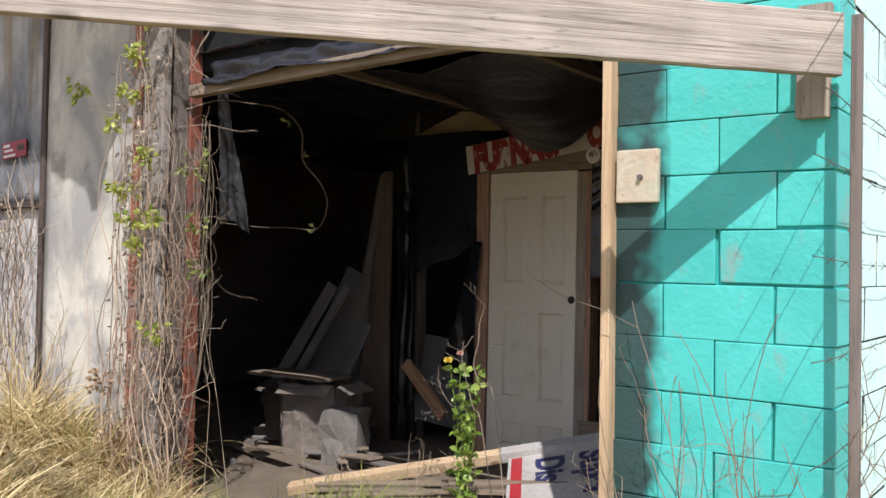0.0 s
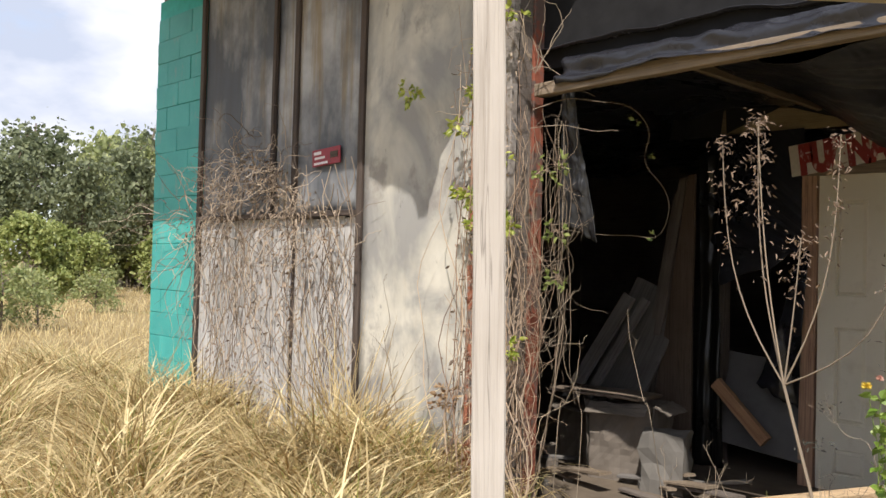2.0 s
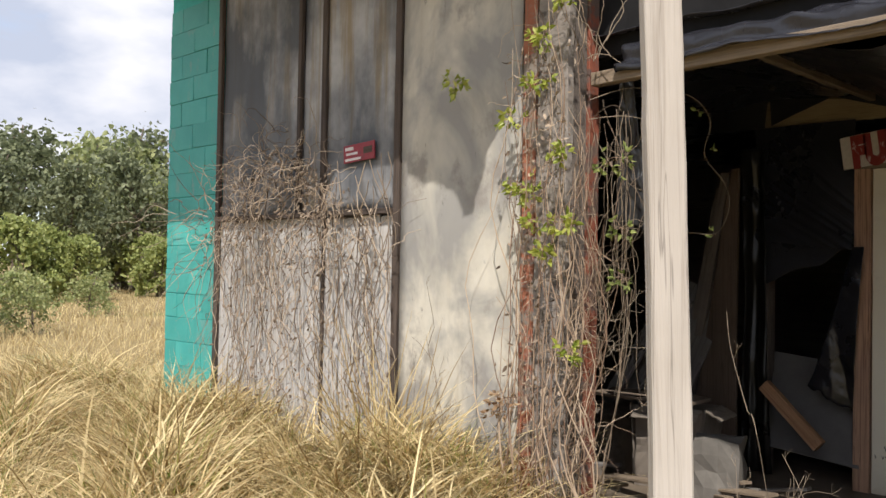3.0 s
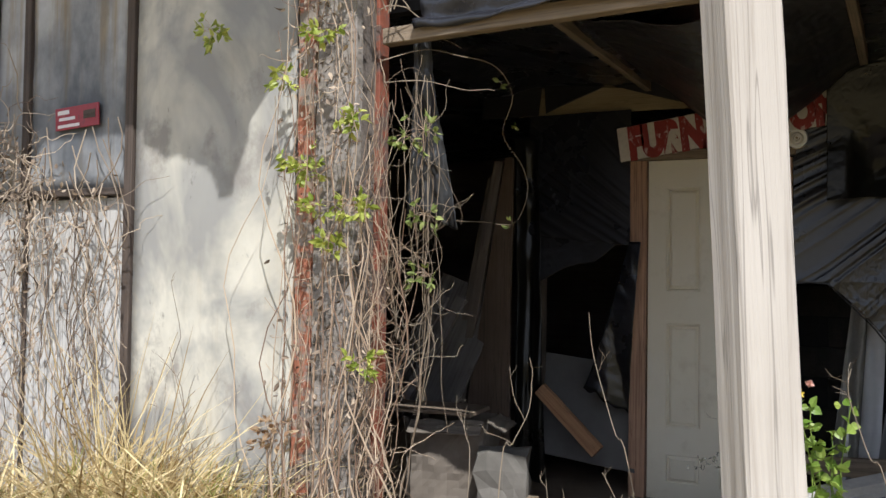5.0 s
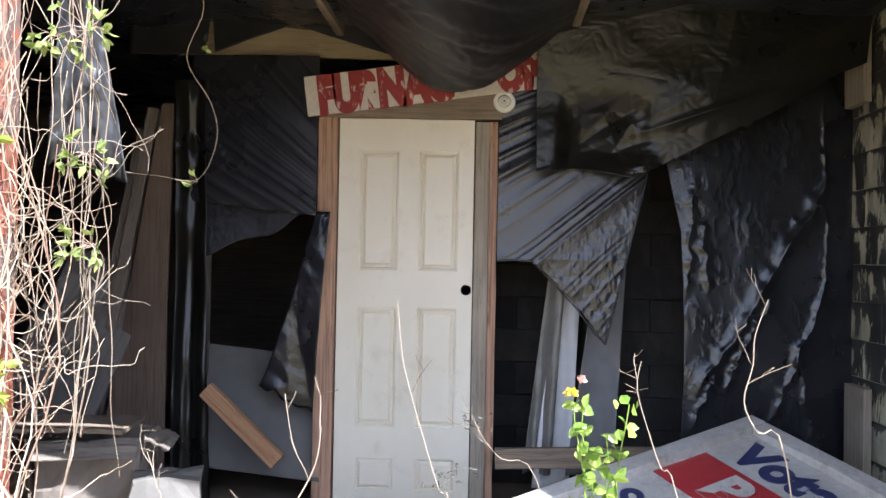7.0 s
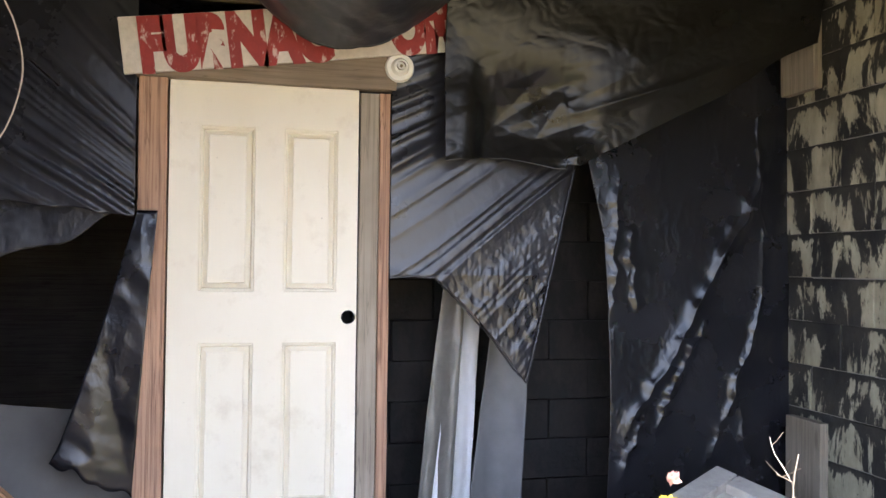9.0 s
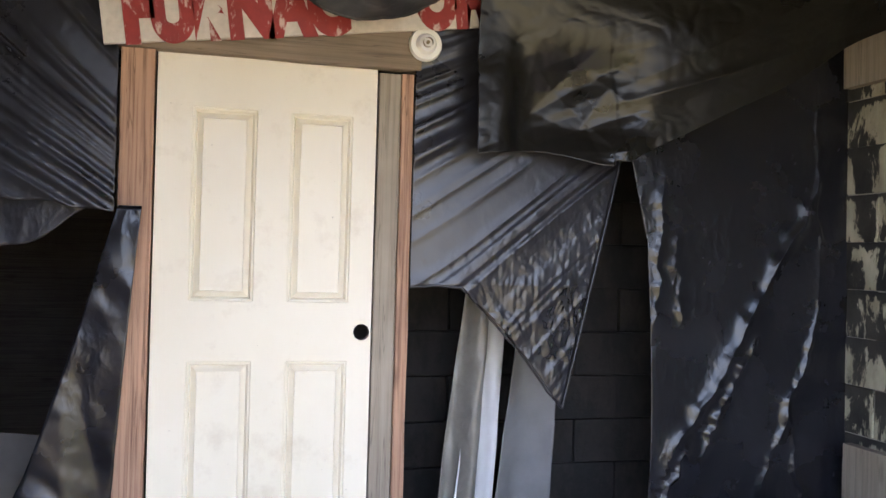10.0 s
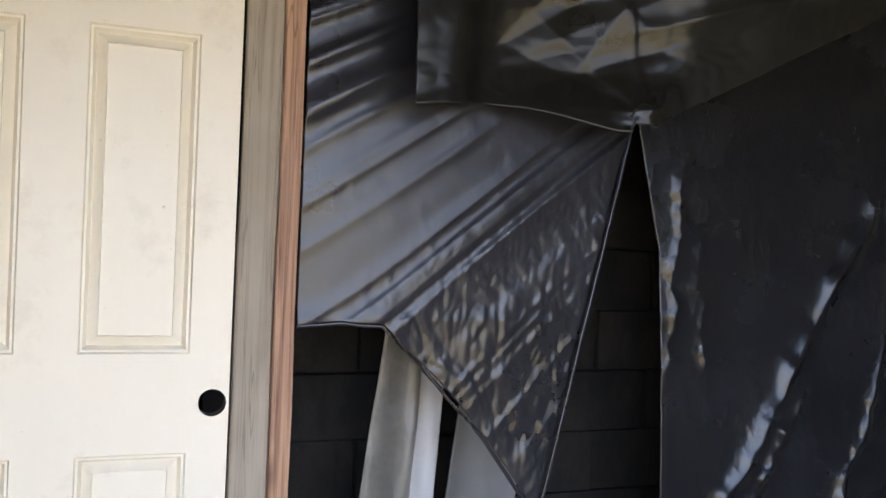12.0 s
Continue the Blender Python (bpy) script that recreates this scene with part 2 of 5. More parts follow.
def plain(name, colour, vary=0.25, rough=0.7, scale=14, bump=0.2, own=False, metal=0.0, gloss=0.5):
    m = Nodes(name, rough, metal, gloss)
    if own:
        m.own()
    a = m.noise(scale, detail=6)
    b = m.noise(scale * 0.17, detail=3)
    dark = tuple(c * (1 - vary) for c in colour)
    lite = tuple(min(1, c * (1 + vary)) for c in colour)
    col = m.mix(m.ramp(b, [(0.3, 0.0), (0.7, 1.0)]), m.ramp(a, [(0.3, dark), (0.7, colour)]), m.ramp(a, [(0.3, colour), (0.7, lite)]))
    return m.finish(col, a, bump, 0.005)


def leafy(name, a, b, rough=0.55, through=0.35):
    """Leaves or blades: each one its own tone between a and b, lit through a little."""
    m = Nodes(name, rough)
    geo = m.t.nodes.new("ShaderNodeNewGeometry")
    col = m.ramp(geo.outputs["Random Per Island"], [(0.0, a), (0.55, tuple((x + y) / 2 for x, y in zip(a, b))), (1.0, b)])
    mat = m.finish(col)
    tr = m.t.nodes.new("ShaderNodeBsdfTranslucent")
    m.link(col, tr.inputs["Color"])
    mx = m.t.nodes.new("ShaderNodeMixShader")
    mx.inputs[0].default_value = through
    m.link(m.bsdf.outputs[0], mx.inputs[1])
    m.link(tr.outputs[0], mx.inputs[2])
    m.link(mx.outputs[0], m.t.nodes["Material Output"].inputs["Surface"])
    return mat


def teal_paint(name, colour, worn, dark):
    """Thick masonry paint, a little different on every block, with black overspray by the opening."""
    m = Nodes(name, 0.55)
    tone = m.own()
    big = m.noise(3.0, detail=6)
    fine = m.noise(38, detail=6)
    col = m.mix(m.ramp(big, [(0.3, 0.0), (0.7, 1.0)]), colour, worn)
    col = m.mix(m.ramp(tone, [(0.0, 0.0), (1.0, 0.35)]), col, dark)
    col = m.mix(m.ramp(m.noise(6, (1, 1, 0.5), 8, 0.75), [(0.56, 0.0), (0.72, 0.8)]), col, (0.27, 0.31, 0.28))
    geo = m.t.nodes.new("ShaderNodeNewGeometry")
    m.coord = geo.outputs["Position"]
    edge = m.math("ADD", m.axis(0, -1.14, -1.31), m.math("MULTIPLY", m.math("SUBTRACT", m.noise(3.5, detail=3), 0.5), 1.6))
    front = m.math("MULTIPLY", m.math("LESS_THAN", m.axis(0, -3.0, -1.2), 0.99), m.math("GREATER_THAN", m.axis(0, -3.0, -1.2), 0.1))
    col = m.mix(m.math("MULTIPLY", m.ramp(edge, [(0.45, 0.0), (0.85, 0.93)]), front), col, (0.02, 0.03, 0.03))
    return m.finish(col, m.math("ADD", fine, m.math("MULTIPLY", big, 1.5)), 0.5, 0.007)


TEAL = teal_paint("teal_paint", (0.05, 0.46, 0.41), (0.09, 0.56, 0.5), (0.045, 0.35, 0.32))
# left pier's copy of the teal, with the eave's shade put into its colour
TEAL_SHADE = teal_paint("shaded_teal_paint", (0.04, 0.35, 0.32), (0.07, 0.44, 0.4), (0.03, 0.25, 0.23))
# the side wall's outer face: a far paler teal than the front
TEAL_PALE = teal_paint("pale_teal", (0.6, 0.88, 0.82), (0.66, 0.9, 0.85), (0.52, 0.82, 0.76))
TEAL_JOINT = plain("teal_joint", (0.03, 0.42, 0.38), 0.3, 0.7)
def black_wash(name):
    """Pale block daubed with black: the joints and the webs between the hollow cores stay dark, the core faces are bare in patches."""
    m = Nodes(name, 0.75)
    course = m.math("ABSOLUTE", m.axis(2, 0.0, 0.093), 0.0)
    m.coord = m.t.nodes.new("ShaderNodeNewGeometry").outputs["Position"]
    core = m.math("COSINE", m.math("MULTIPLY", m.axis(1, 0.0, 1.0), 2 * math.pi / 0.19), 0.0)
    drip = m.noise(7.0, (1, 1, 0.4), 7, 0.7, 0.4)
    bare = m.math("ADD", m.math("MULTIPLY", drip, 2.2), m.math("MULTIPLY", core, 0.16))
    bare = m.math("SUBTRACT", bare, m.math("MULTIPLY", m.math("POWER", course, 5.0), 0.45))
    fine = m.noise(40, detail=6)
    pale = m.mix(m.ramp(m.noise(11, (1, 1, 0.5), 6), [(0.35, 0.0), (0.65, 1.0)]), (0.5, 0.48, 0.36), (0.3, 0.28, 0.2))
    black = m.ramp(m.noise(5, detail=6), [(0.35, (0.016, 0.017, 0.018)), (0.7, (0.055, 0.052, 0.045))])
    return m.finish(m.mix(m.ramp(m.math("SUBTRACT", bare, 0.56), [(0.5, 0.0), (0.58, 1.0)]), black, pale), m.math("ADD", fine, m.math("MULTIPLY", bare, 0.6)), 0.5, 0.008)


BLACKWASH = black_wash("black_wash_on_block")
GREY_WOOD = wood("grey_weathered_wood", (0.46, 0.4, 0.34), (0.18, 0.145, 0.115))
POST_WOOD = wood("pale_grey_post_wood", (0.47, 0.43, 0.385), (0.27, 0.235, 0.2), stain=(0.3, 0.26, 0.21))
NEW_WOOD = wood("yellow_pine", (0.6, 0.44, 0.27), (0.4, 0.26, 0.14))
RED_WOOD = wood("reddish_stud_wood", (0.5, 0.31, 0.2), (0.1, 0.04, 0.028), stain=(0.24, 0.15, 0.11))
GREYBROWN_WOOD = wood("grey_brown_wood", (0.38, 0.33, 0.26), (0.24, 0.2, 0.155))
GREYBROWN_WOOD_X = wood("grey_brown_header_wood", (0.27, 0.21, 0.15), (0.13, 0.1, 0.07))
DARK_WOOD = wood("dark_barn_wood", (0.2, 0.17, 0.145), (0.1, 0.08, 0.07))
m = Nodes("cream_door_paint", 0.42)
_dirt = m.noise(1.7, (1, 1, 0.6), 6, 0.6)
_col = m.mix(m.ramp(_dirt, [(0.35, 0.0), (0.75, 1.0)]), (0.8, 0.75, 0.62), (0.72, 0.66, 0.52))
_col = m.mix(m.ramp(m.noise(5.5, detail=8, rough=0.7), [(0.55, 0.0), (0.78, 0.42)]), _col, (0.42, 0.33, 0.2))
_col = m.mix(m.ramp(m.noise(60, detail=3), [(0.72, 0.0), (0.8, 0.5)]), _col, (0.2, 0.16, 0.11))
DOOR_PAINT = m.finish(_col, m.noise(1.0, (160, 160, 5), 3), 0.06, 0.002)


def film_material(name, colour, rough, wrinkle, facet=0.5, gloss=0.5):
    """Thin plastic film: dark, glossy, crumpled into small facets in places."""
    m = Nodes(name, rough, 0.0, gloss)
    big = m.noise(2.5, (1, 1, 0.6), 2, 0.5, 0.3)
    dust = m.noise(3.2, detail=6)
    where = m.ramp(m.noise(4.5, detail=3), [(0.42, 0.12), (0.62, 1.0)])
    warped = m.t.nodes.new("ShaderNodeVectorMath")
    warped.operation = "MULTIPLY_ADD"
    warped.inputs[1].default_value = (0.07, 0.07, 0.07)
    bend = m.t.nodes.new("ShaderNodeTexNoise")
    bend.inputs["Scale"].default_value = 9
    m.link(m.coord, bend.inputs["Vector"])
    m.link(bend.outputs["Color"], warped.inputs[0])
    m.link(m.scaled((1.3, 1.0, 0.75)), warped.inputs[2])
    cell = m.t.nodes.new("ShaderNodeTexVoronoi")
    cell.inputs["Scale"].default_value = 17
    m.link(warped.outputs[0], cell.inputs["Vector"])
    tiny = m.t.nodes.new("ShaderNodeTexVoronoi")
    tiny.inputs["Scale"].default_value = 48
    m.link(warped.outputs[0], tiny.inputs["Vector"])
    h = m.math("ADD", cell.outputs["Distance"], m.math("MULTIPLY", tiny.outputs["Distance"], 0.3))
    h = m.math("ADD", m.math("MULTIPLY", m.math("MULTIPLY", h, where), facet), big)
    col = m.mix(m.ramp(dust, [(0.45, 0.0), (0.8, 0.6)]), colour, tuple(min(1, c * 2.2 + 0.006) for c in colour))
    return m.finish(col, h, wrinkle, 0.02, m.ramp(dust, [(0.3, rough * 0.85), (0.8, min(1.0, rough * 1.3))]))


FILM = film_material("black_plastic_film", (0.021, 0.022, 0.028), 0.27, 0.35)
FILM_CRUMPLED = film_material("crumpled_black_film", (0.0155, 0.0162, 0.022), 0.29, 0.3, 0.2, 0.62)
FILM_TALL = film_material("blue_black_film", (0.0095, 0.01, 0.014), 0.26, 0.35, 0.5, 0.55)
FILM_DULL = film_material("dull_black_film", (0.02, 0.02, 0.024), 0.34, 0.3, 0.3, 0.4)
FILM_OLIVE = film_material("olive_black_film", (0.0095, 0.0092, 0.0085), 0.3, 0.2, 0.15, 0.38)

# upper sheets: mottled grey with brown runs and broad dark patches
m = Nodes("mottled_panel", 0.8)
_dark_patch = m.noise(1.5, (1, 1, 0.55), 6, 0.6)
_run = m.noise(1.0, (9, 9, 0.5), 6, 0.65)
_col = m.ramp(m.noise(5, detail=7), [(0.3, (0.28, 0.285, 0.29)), (0.7, (0.47, 0.475, 0.475))])
_col = m.mix(m.ramp(_run, [(0.5, 0.0), (0.64, 0.75)]), _col, (0.27, 0.2, 0.1))
_col = m.mix(m.ramp(_dark_patch, [(0.4, 0.0), (0.58, 0.92)]), _col, (0.075, 0.085, 0.1))
PANEL_DARK = m.finish(_col, _run, 0.2, 0.01)
m = Nodes("pale_panel", 0.75)
_st = m.noise(2.3, (1, 1, 0.8), 7, 0.66)
_col = m.ramp(m.noise(4, (1, 1, 0.6), 7), [(0.3, (0.43, 0.41, 0.35)), (0.7, (0.64, 0.61, 0.52))])
_col = m.mix(m.ramp(m.noise(1.0, (14, 14, 0.6), 6), [(0.56, 0.0), (0.75, 0.4)]), _col, (0.4, 0.32, 0.2))
_col = m.mix(m.ramp(m.noise(1.5, (1, 1, 0.7), 5, 0.6, 0.5), [(0.44, 0.0), (0.57, 0.8)]), _col, (0.25, 0.25, 0.245))
_col = m.mix(m.ramp(_st, [(0.55, 0.0), (0.64, 0.75)]), _col, (0.24, 0.22, 0.2))
_col = m.mix(m.ramp(m.noise(7, (1, 1, 0.45), 8, 0.75), [(0.6, 0.0), (0.68, 0.8)]), _col, (0.13, 0.12, 0.11))
PANEL_PALE = m.finish(_col, _st, 0.15, 0.01)
PLANK_PALE = wood("whitewashed_plank", (0.55, 0.545, 0.53), (0.3, 0.285, 0.275), stain=(0.42, 0.39, 0.36), own=True)
BATTEN = wood("dark_batten_wood", (0.1, 0.075, 0.06), (0.045, 0.035, 0.03))
RUSTY = rough_paint("rust_red_paint", (0.33, 0.1, 0.055), (0.2, 0.065, 0.042), (0.13, 0.1, 0.085), (0.48, 0.55), 0.8, 0.6, scale=2.5, streaky=True)
PEELING = rough_paint("peeling_red_board", (0.34, 0.3, 0.26), (0.19, 0.16, 0.13), (0.36, 0.12, 0.06), (0.46, 0.53), 0.85, 0.8, scale=3, streaky=True)
BARK = rough_paint("grey_bark", (0.36, 0.33, 0.3), (0.23, 0.2, 0.17), (0.1, 0.085, 0.07), (0.52, 0.6), 0.9, 1.0, scale=5, streaky=True)
MATTE_BLACK = plain("matte_black", (0.02, 0.02, 0.021), 0.3, 0.95, gloss=0.1)
SOIL = plain("dry_soil", (0.15, 0.118, 0.085), 0.4, 0.95, 6, 0.5)
MORTAR = plain("grey_mortar", (0.3, 0.29, 0.26), 0.3, 0.9)
ROOF_METAL = plain("dull_roof_metal", (0.16, 0.15, 0.14), 0.3, 0.5, metal=0.6)

# ---- ground: one sheet to the horizon ----
def ground_height(x, y):
    near = math.exp(-((x + 3) ** 2 + (y - 2) ** 2) / 400)
    inside = 1.0 if (-8.3 < x < -0.6 and y > 3.3) else 0.0
    far = max(0.0, math.hypot(x, y) - 30) * 0.004
    return far + (1 - inside) * (0.05 * noise.noise((x * 0.5, y * 0.5, 0)) + 0.25 * noise.noise((x * 0.05, y * 0.05, 3)) * (1 - near))


def spaced(n, reach, mid):
    return [mid + reach * math.copysign(abs(2 * i / n - 1) ** 3.2, 2 * i / n - 1) for i in range(n + 1)]


gx, gy = spaced(90, 1500, -3), spaced(90, 1500, 2)
m = Nodes("dry_field", 0.95)
_col = m.ramp(m.noise(0.35, detail=8), [(0.35, (0.3, 0.22, 0.09)), (0.55, (0.4, 0.3, 0.13)), (0.72, (0.17, 0.2, 0.05))])
_col = m.mix(m.ramp(m.noise(9, detail=6), [(0.3, 0.7), (0.7, 0.0)]), _col, (0.13, 0.1, 0.05))
FIELD = m.finish(_col, m.noise(14, detail=6), 0.8, 0.05)
tagged(raw("ground", [(x, y, ground_height(x, y)) for y in gy for x in gx],
           [(j * 91 + i, j * 91 + i + 1, j * 91 + i + 92, j * 91 + i + 91) for j in range(90) for i in range(90)], FIELD, smooth=True),
       "dry yellow field with patches of green", "ground", kind="structure")

# ---- porch floor, roofs and closing walls ----
tagged(part("floor", box(-8.0, -0.92, 3.5, 9.0, -0.2, 0.05, 0.01), SOIL), "bare dirt floor of the porch", "floor", kind="structure")
roof = tagged(part("roof", box(-8.3, -0.6, 3.5, 9.3, 3.62, 3.78, 0.0), ROOF_METAL), "flat dull sheet roof", "roof", kind="structure")
# unseen eave over the pale panels, cut off at a slant to fit its shadow
bm = bmesh.new()
low = [bm.verts.new(p) for p in ((-8.3, 2.03, 3.78), (-5.2, 2.03, 3.78), (-5.1, 2.23, 3.78), (-3.8, 2.23, 3.78), (-3.2, 3.55, 3.78), (-8.3, 3.55, 3.78))]
top = [bm.verts.new(v.co + Vector((0, 0, 0.04))) for v in low]
bm.faces.new(low[::-1]), bm.faces.new(top)
for k in range(6):
    bm.faces.new((low[k], low[(k + 1) % 6], top[(k + 1) % 6], top[k]))
eave = tagged(part("eave", bm, ROOF_METAL), "sheet eave cut off at a slant", "eave", kind="structure")
# added out of view: a hanging flap that casts the shadow's rounded lobe
part("eave_flap", sheet((-4.42, 2.23, 3.8), (0.62, 0, 0), (0, 0, -0.42), 24, 14, lambda s, t: 0.03 * noise.noise((s * 4, t * 3, 1)), 0.004,
                        lambda s, t: t < 0.2 + 0.75 * s ** 1.5 * (1 if s < 0.85 else (1 - s) / 0.15) + 0.2 * noise.noise((s * 6, 2, 2))), FILM, eave, "unseen flap added to cast the rounded lobe of shadow")
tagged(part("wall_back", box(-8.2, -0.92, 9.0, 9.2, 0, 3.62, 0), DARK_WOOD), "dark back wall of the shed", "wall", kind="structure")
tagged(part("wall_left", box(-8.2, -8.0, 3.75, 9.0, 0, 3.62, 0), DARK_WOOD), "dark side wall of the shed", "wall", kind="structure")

# ---- block walls ----
def block_mesh(name, lx, ly, lz, mats, inner=None):
    bm = box(-lx / 2, lx / 2, -ly / 2, ly / 2, -lz / 2, lz / 2, 0.004)
    for v in bm.verts:
        v.co += Vector((noise.noise(v.co * 9), noise.noise(v.co * 9 + Vector((3, 0, 0))), noise.noise(v.co * 9 + Vector((0, 5, 0))))) * 0.004
    bm.normal_update()
    if inner is not None:
        for f in bm.faces:
            if f.normal.dot(inner) > -0.8:
                f.material_index = 1
    me = bpy.data.meshes.new(name)
    bm.to_mesh(me)
    bm.free()
    for mt in mats:
        me.materials.append(mt)
    return me


COURSE = 0.1895
Z0 = 1.739 - 10 * COURSE
front_pier = base("wall_front_right", (-1.05, 3.5, 0), "turquoise painted concrete block wall beside the opening", "wall", kind="structure")
side_wall = base("wall_side", (-0.8, 6.0, 0), "concrete block side wall, turquoise outside and black-washed inside", "wall", kind="structure")
left_pier = base("wall_front_left_pier", (-7.8, 3.5, 0), "turquoise painted block pier at the corner", "wall", kind="structure")


def put_block(mesh, at, parent, rnd, proud=0.003):
    ob = new("block", mesh)
    ob.parent = parent
    ob.matrix_parent_inverse = Matrix.Translation(-parent.location)
    ob.location = Vector(at) + Vector((rnd.uniform(-1, 1), rnd.uniform(-1, 1), rnd.uniform(-0.6, 0.6))) * proud
    return ob


def world_child(ob, parent):
    ob.parent = parent
    ob.matrix_parent_inverse = Matrix.Translation(-parent.location)
    return ob


rnd = random.Random(4)
J = 0.004
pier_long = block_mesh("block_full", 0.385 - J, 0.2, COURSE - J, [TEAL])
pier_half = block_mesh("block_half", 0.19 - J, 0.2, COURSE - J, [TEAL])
shade_long = block_mesh("block_shade", 0.385 - J, 0.2, COURSE - J, [TEAL_SHADE])
shade_half = block_mesh("block_shade_half", 0.19 - J, 0.2, COURSE - J, [TEAL_SHADE])
side_long = block_mesh("block_side", 0.25, 0.385 - J, COURSE - J, [TEAL_PALE, BLACKWASH], Vector((-1, 0, 0)))
side_half = block_mesh("block_side_half", 0.25, 0.19 - J, COURSE - J, [TEAL_PALE, BLACKWASH], Vector((-1, 0, 0)))
for c in range(0, 19):
    z = Z0 + (c + 0.5) * COURSE
    if z - COURSE / 2 < -0.12:
        continue
    # the pier: two blocks wide, joints broken on every second course
    xs = [(-1.24, pier_long), (-0.855, pier_long)] if c % 2 == 0 else [(-1.335, pier_half), (-1.045, pier_long), (-0.757, pier_half)]
    for x, me in xs:
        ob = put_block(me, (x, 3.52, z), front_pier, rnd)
        if c in (8, 9) and x > -0.9:
            # loosened blocks with open joints
            ob.scale = (0.965, 1, 0.945)
    y = 3.63
    first = True
    while y < 6.6:
        me, ly = (side_half, 0.19) if (first and c % 2) else (side_long, 0.385)
        put_block(me, (-0.79, y + ly / 2, z), side_wall, rnd)
        first = False
        y += ly
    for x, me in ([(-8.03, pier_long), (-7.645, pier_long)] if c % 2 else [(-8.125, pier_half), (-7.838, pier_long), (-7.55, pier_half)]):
        put_block(shade_long if me is pier_long else shade_half, (x + 0.005, 3.52, z), left_pier, rnd)
world_child(part("mortar", box(-1.425, -0.675, 3.437, 3.61, 0, 3.6, 0), TEAL_JOINT), front_pier)
world_child(part("mortar", box(-0.908, -0.677, 3.62, 9.0, 0, 3.6, 0), MORTAR), side_wall)
world_child(part("outer_wall_rear", box(-0.9, -0.667, 6.62, 9.0, 0, 3.6, 0), TEAL_PALE), side_wall)
world_child(part("inner_wall_rear", box(-0.925, -0.902, 6.62, 9.0, 0, 3.6, 0), BLACKWASH), side_wall)
world_child(part("mortar", box(-8.215, -7.455, 3.43, 3.61, 0, 3.6, 0), TEAL_JOINT), left_pier)

rear_wall = base("wall_rear_block", (-1.8, 6.9, 0), "dark block wall behind the torn film", "wall", kind="structure")
# very dark brown block with near-black patches
DARK_BLOCK = rough_paint("dark_block", (0.036, 0.029, 0.024), (0.017, 0.015, 0.013), (0.01, 0.01, 0.01), (0.42, 0.56), 0.85, 0.5, own=True)
dark_block = block_mesh("block_dark", 0.385 - 0.006, 0.12, COURSE - 0.006, [DARK_BLOCK])
for c in range(13):
    for k in range(5):
        put_block(dark_block, (-2.62 + 0.385 * k + (0.19 if c % 2 else 0), 6.5, (c + 0.5) * COURSE), rear_wall, rnd, 0.004)
world_child(part("mortar", box(-2.85, -0.93, 6.47, 6.55, 0, 2.5, 0), MATTE_BLACK), rear_wall)

# ---- panelled front, left of the opening ----
front = base("wall_front_left", (-6, 3.5, 0), "weathered panel and plank wall stained grey and overgrown with dead vines", "wall", kind="structure")
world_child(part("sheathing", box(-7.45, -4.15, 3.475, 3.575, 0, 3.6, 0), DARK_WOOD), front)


def panel(x0, x1, z0, z1, y, mat, seed):
    """A thin weathered sheet, buckled a little."""
    def buckle(s, t):
        return 0.006 * noise.noise((s * 3 + seed, t * 4, seed)) + 0.004 * noise.noise((s * 9, t * 9, seed))
    bm = sheet((x0, y, z0), (x1 - x0, 0, 0), (0, 0, z1 - z0), 14, 26, buckle, -0.01)
    return world_child(part("panel", bm, mat, smooth=True), front)


panel(-7.40, -6.41, 1.755, 3.58, 3.452, PANEL_DARK, 1)
panel(-6.40, -6.14, 1.755, 3.58, 3.462, PANEL_DARK, 2)
panel(-6.125, -5.44, 1.755, 3.58, 3.447, PANEL_DARK, 3)
panel(-5.37, -4.45, 0.0, 3.58, 3.44, PANEL_PALE, 4)
for x, w in ((-6.405, 0.035), (-6.13, 0.05), (-5.405, 0.05), (-7.435, 0.05)):
    world_child(part("batten", plank((x, 3.43, 0.0 if x > -5.5 or x < -7 else 1.75), (x, 3.43, 3.58), w, 0.03, up=(1, 0, 0), seed=int(-x * 50)), BATTEN), front)
rnd = random.Random(44)
x = -7.4
while x < -5.47:
    w = min(rnd.uniform(0.15, 0.24), -5.44 - x)
    if x < -6.15 < x + w:
        w = -6.148 - x
    elif -6.15 <= x < -6.11:
        x = -6.112
    world_child(part("pale_plank", plank((x + w / 2, 3.445, 0.0), (x + w / 2, 3.445 + rnd.uniform(-0.004, 0.004), 1.72 + rnd.uniform(-0.015, 0.0)), w - 0.006, 0.02, up=(1, 0, 0), seed=int(-x * 31)), PLANK_PALE), front)
    x += w
world_child(part("batten", plank((-6.13, 3.445, 0.0), (-6.13, 3.445, 1.72), 0.03, 0.02, up=(1, 0, 0), seed=30), BATTEN), front)
world_child(part("ledge", plank((-7.4, 3.41, 1.738), (-5.43, 3.41, 1.735), 0.035, 0.05, seed=9), BATTEN), front)
for k, (x, w, mt) in enumerate(((-4.372, 0.085, PEELING), (-4.228, 0.19, BARK))):
    world_child(part("old_board", plank((x, 3.42, -0.05), (x + 0.01, 3.42, 3.5), w, 0.05, up=(1, 0, 0), seed=60 + k, warp=0.02, cuts=30), mt), front)

opening_post = tagged(part("opening_post", plank((-4.188, 3.62, -0.05), (-4.192, 3.62, 3.5), 0.105, 0.08, up=(1, 0, 0), seed=77, warp=0.012, cuts=26), RUSTY),
                      "rust-red weathered post at the edge of the opening", "post", kind="structure")
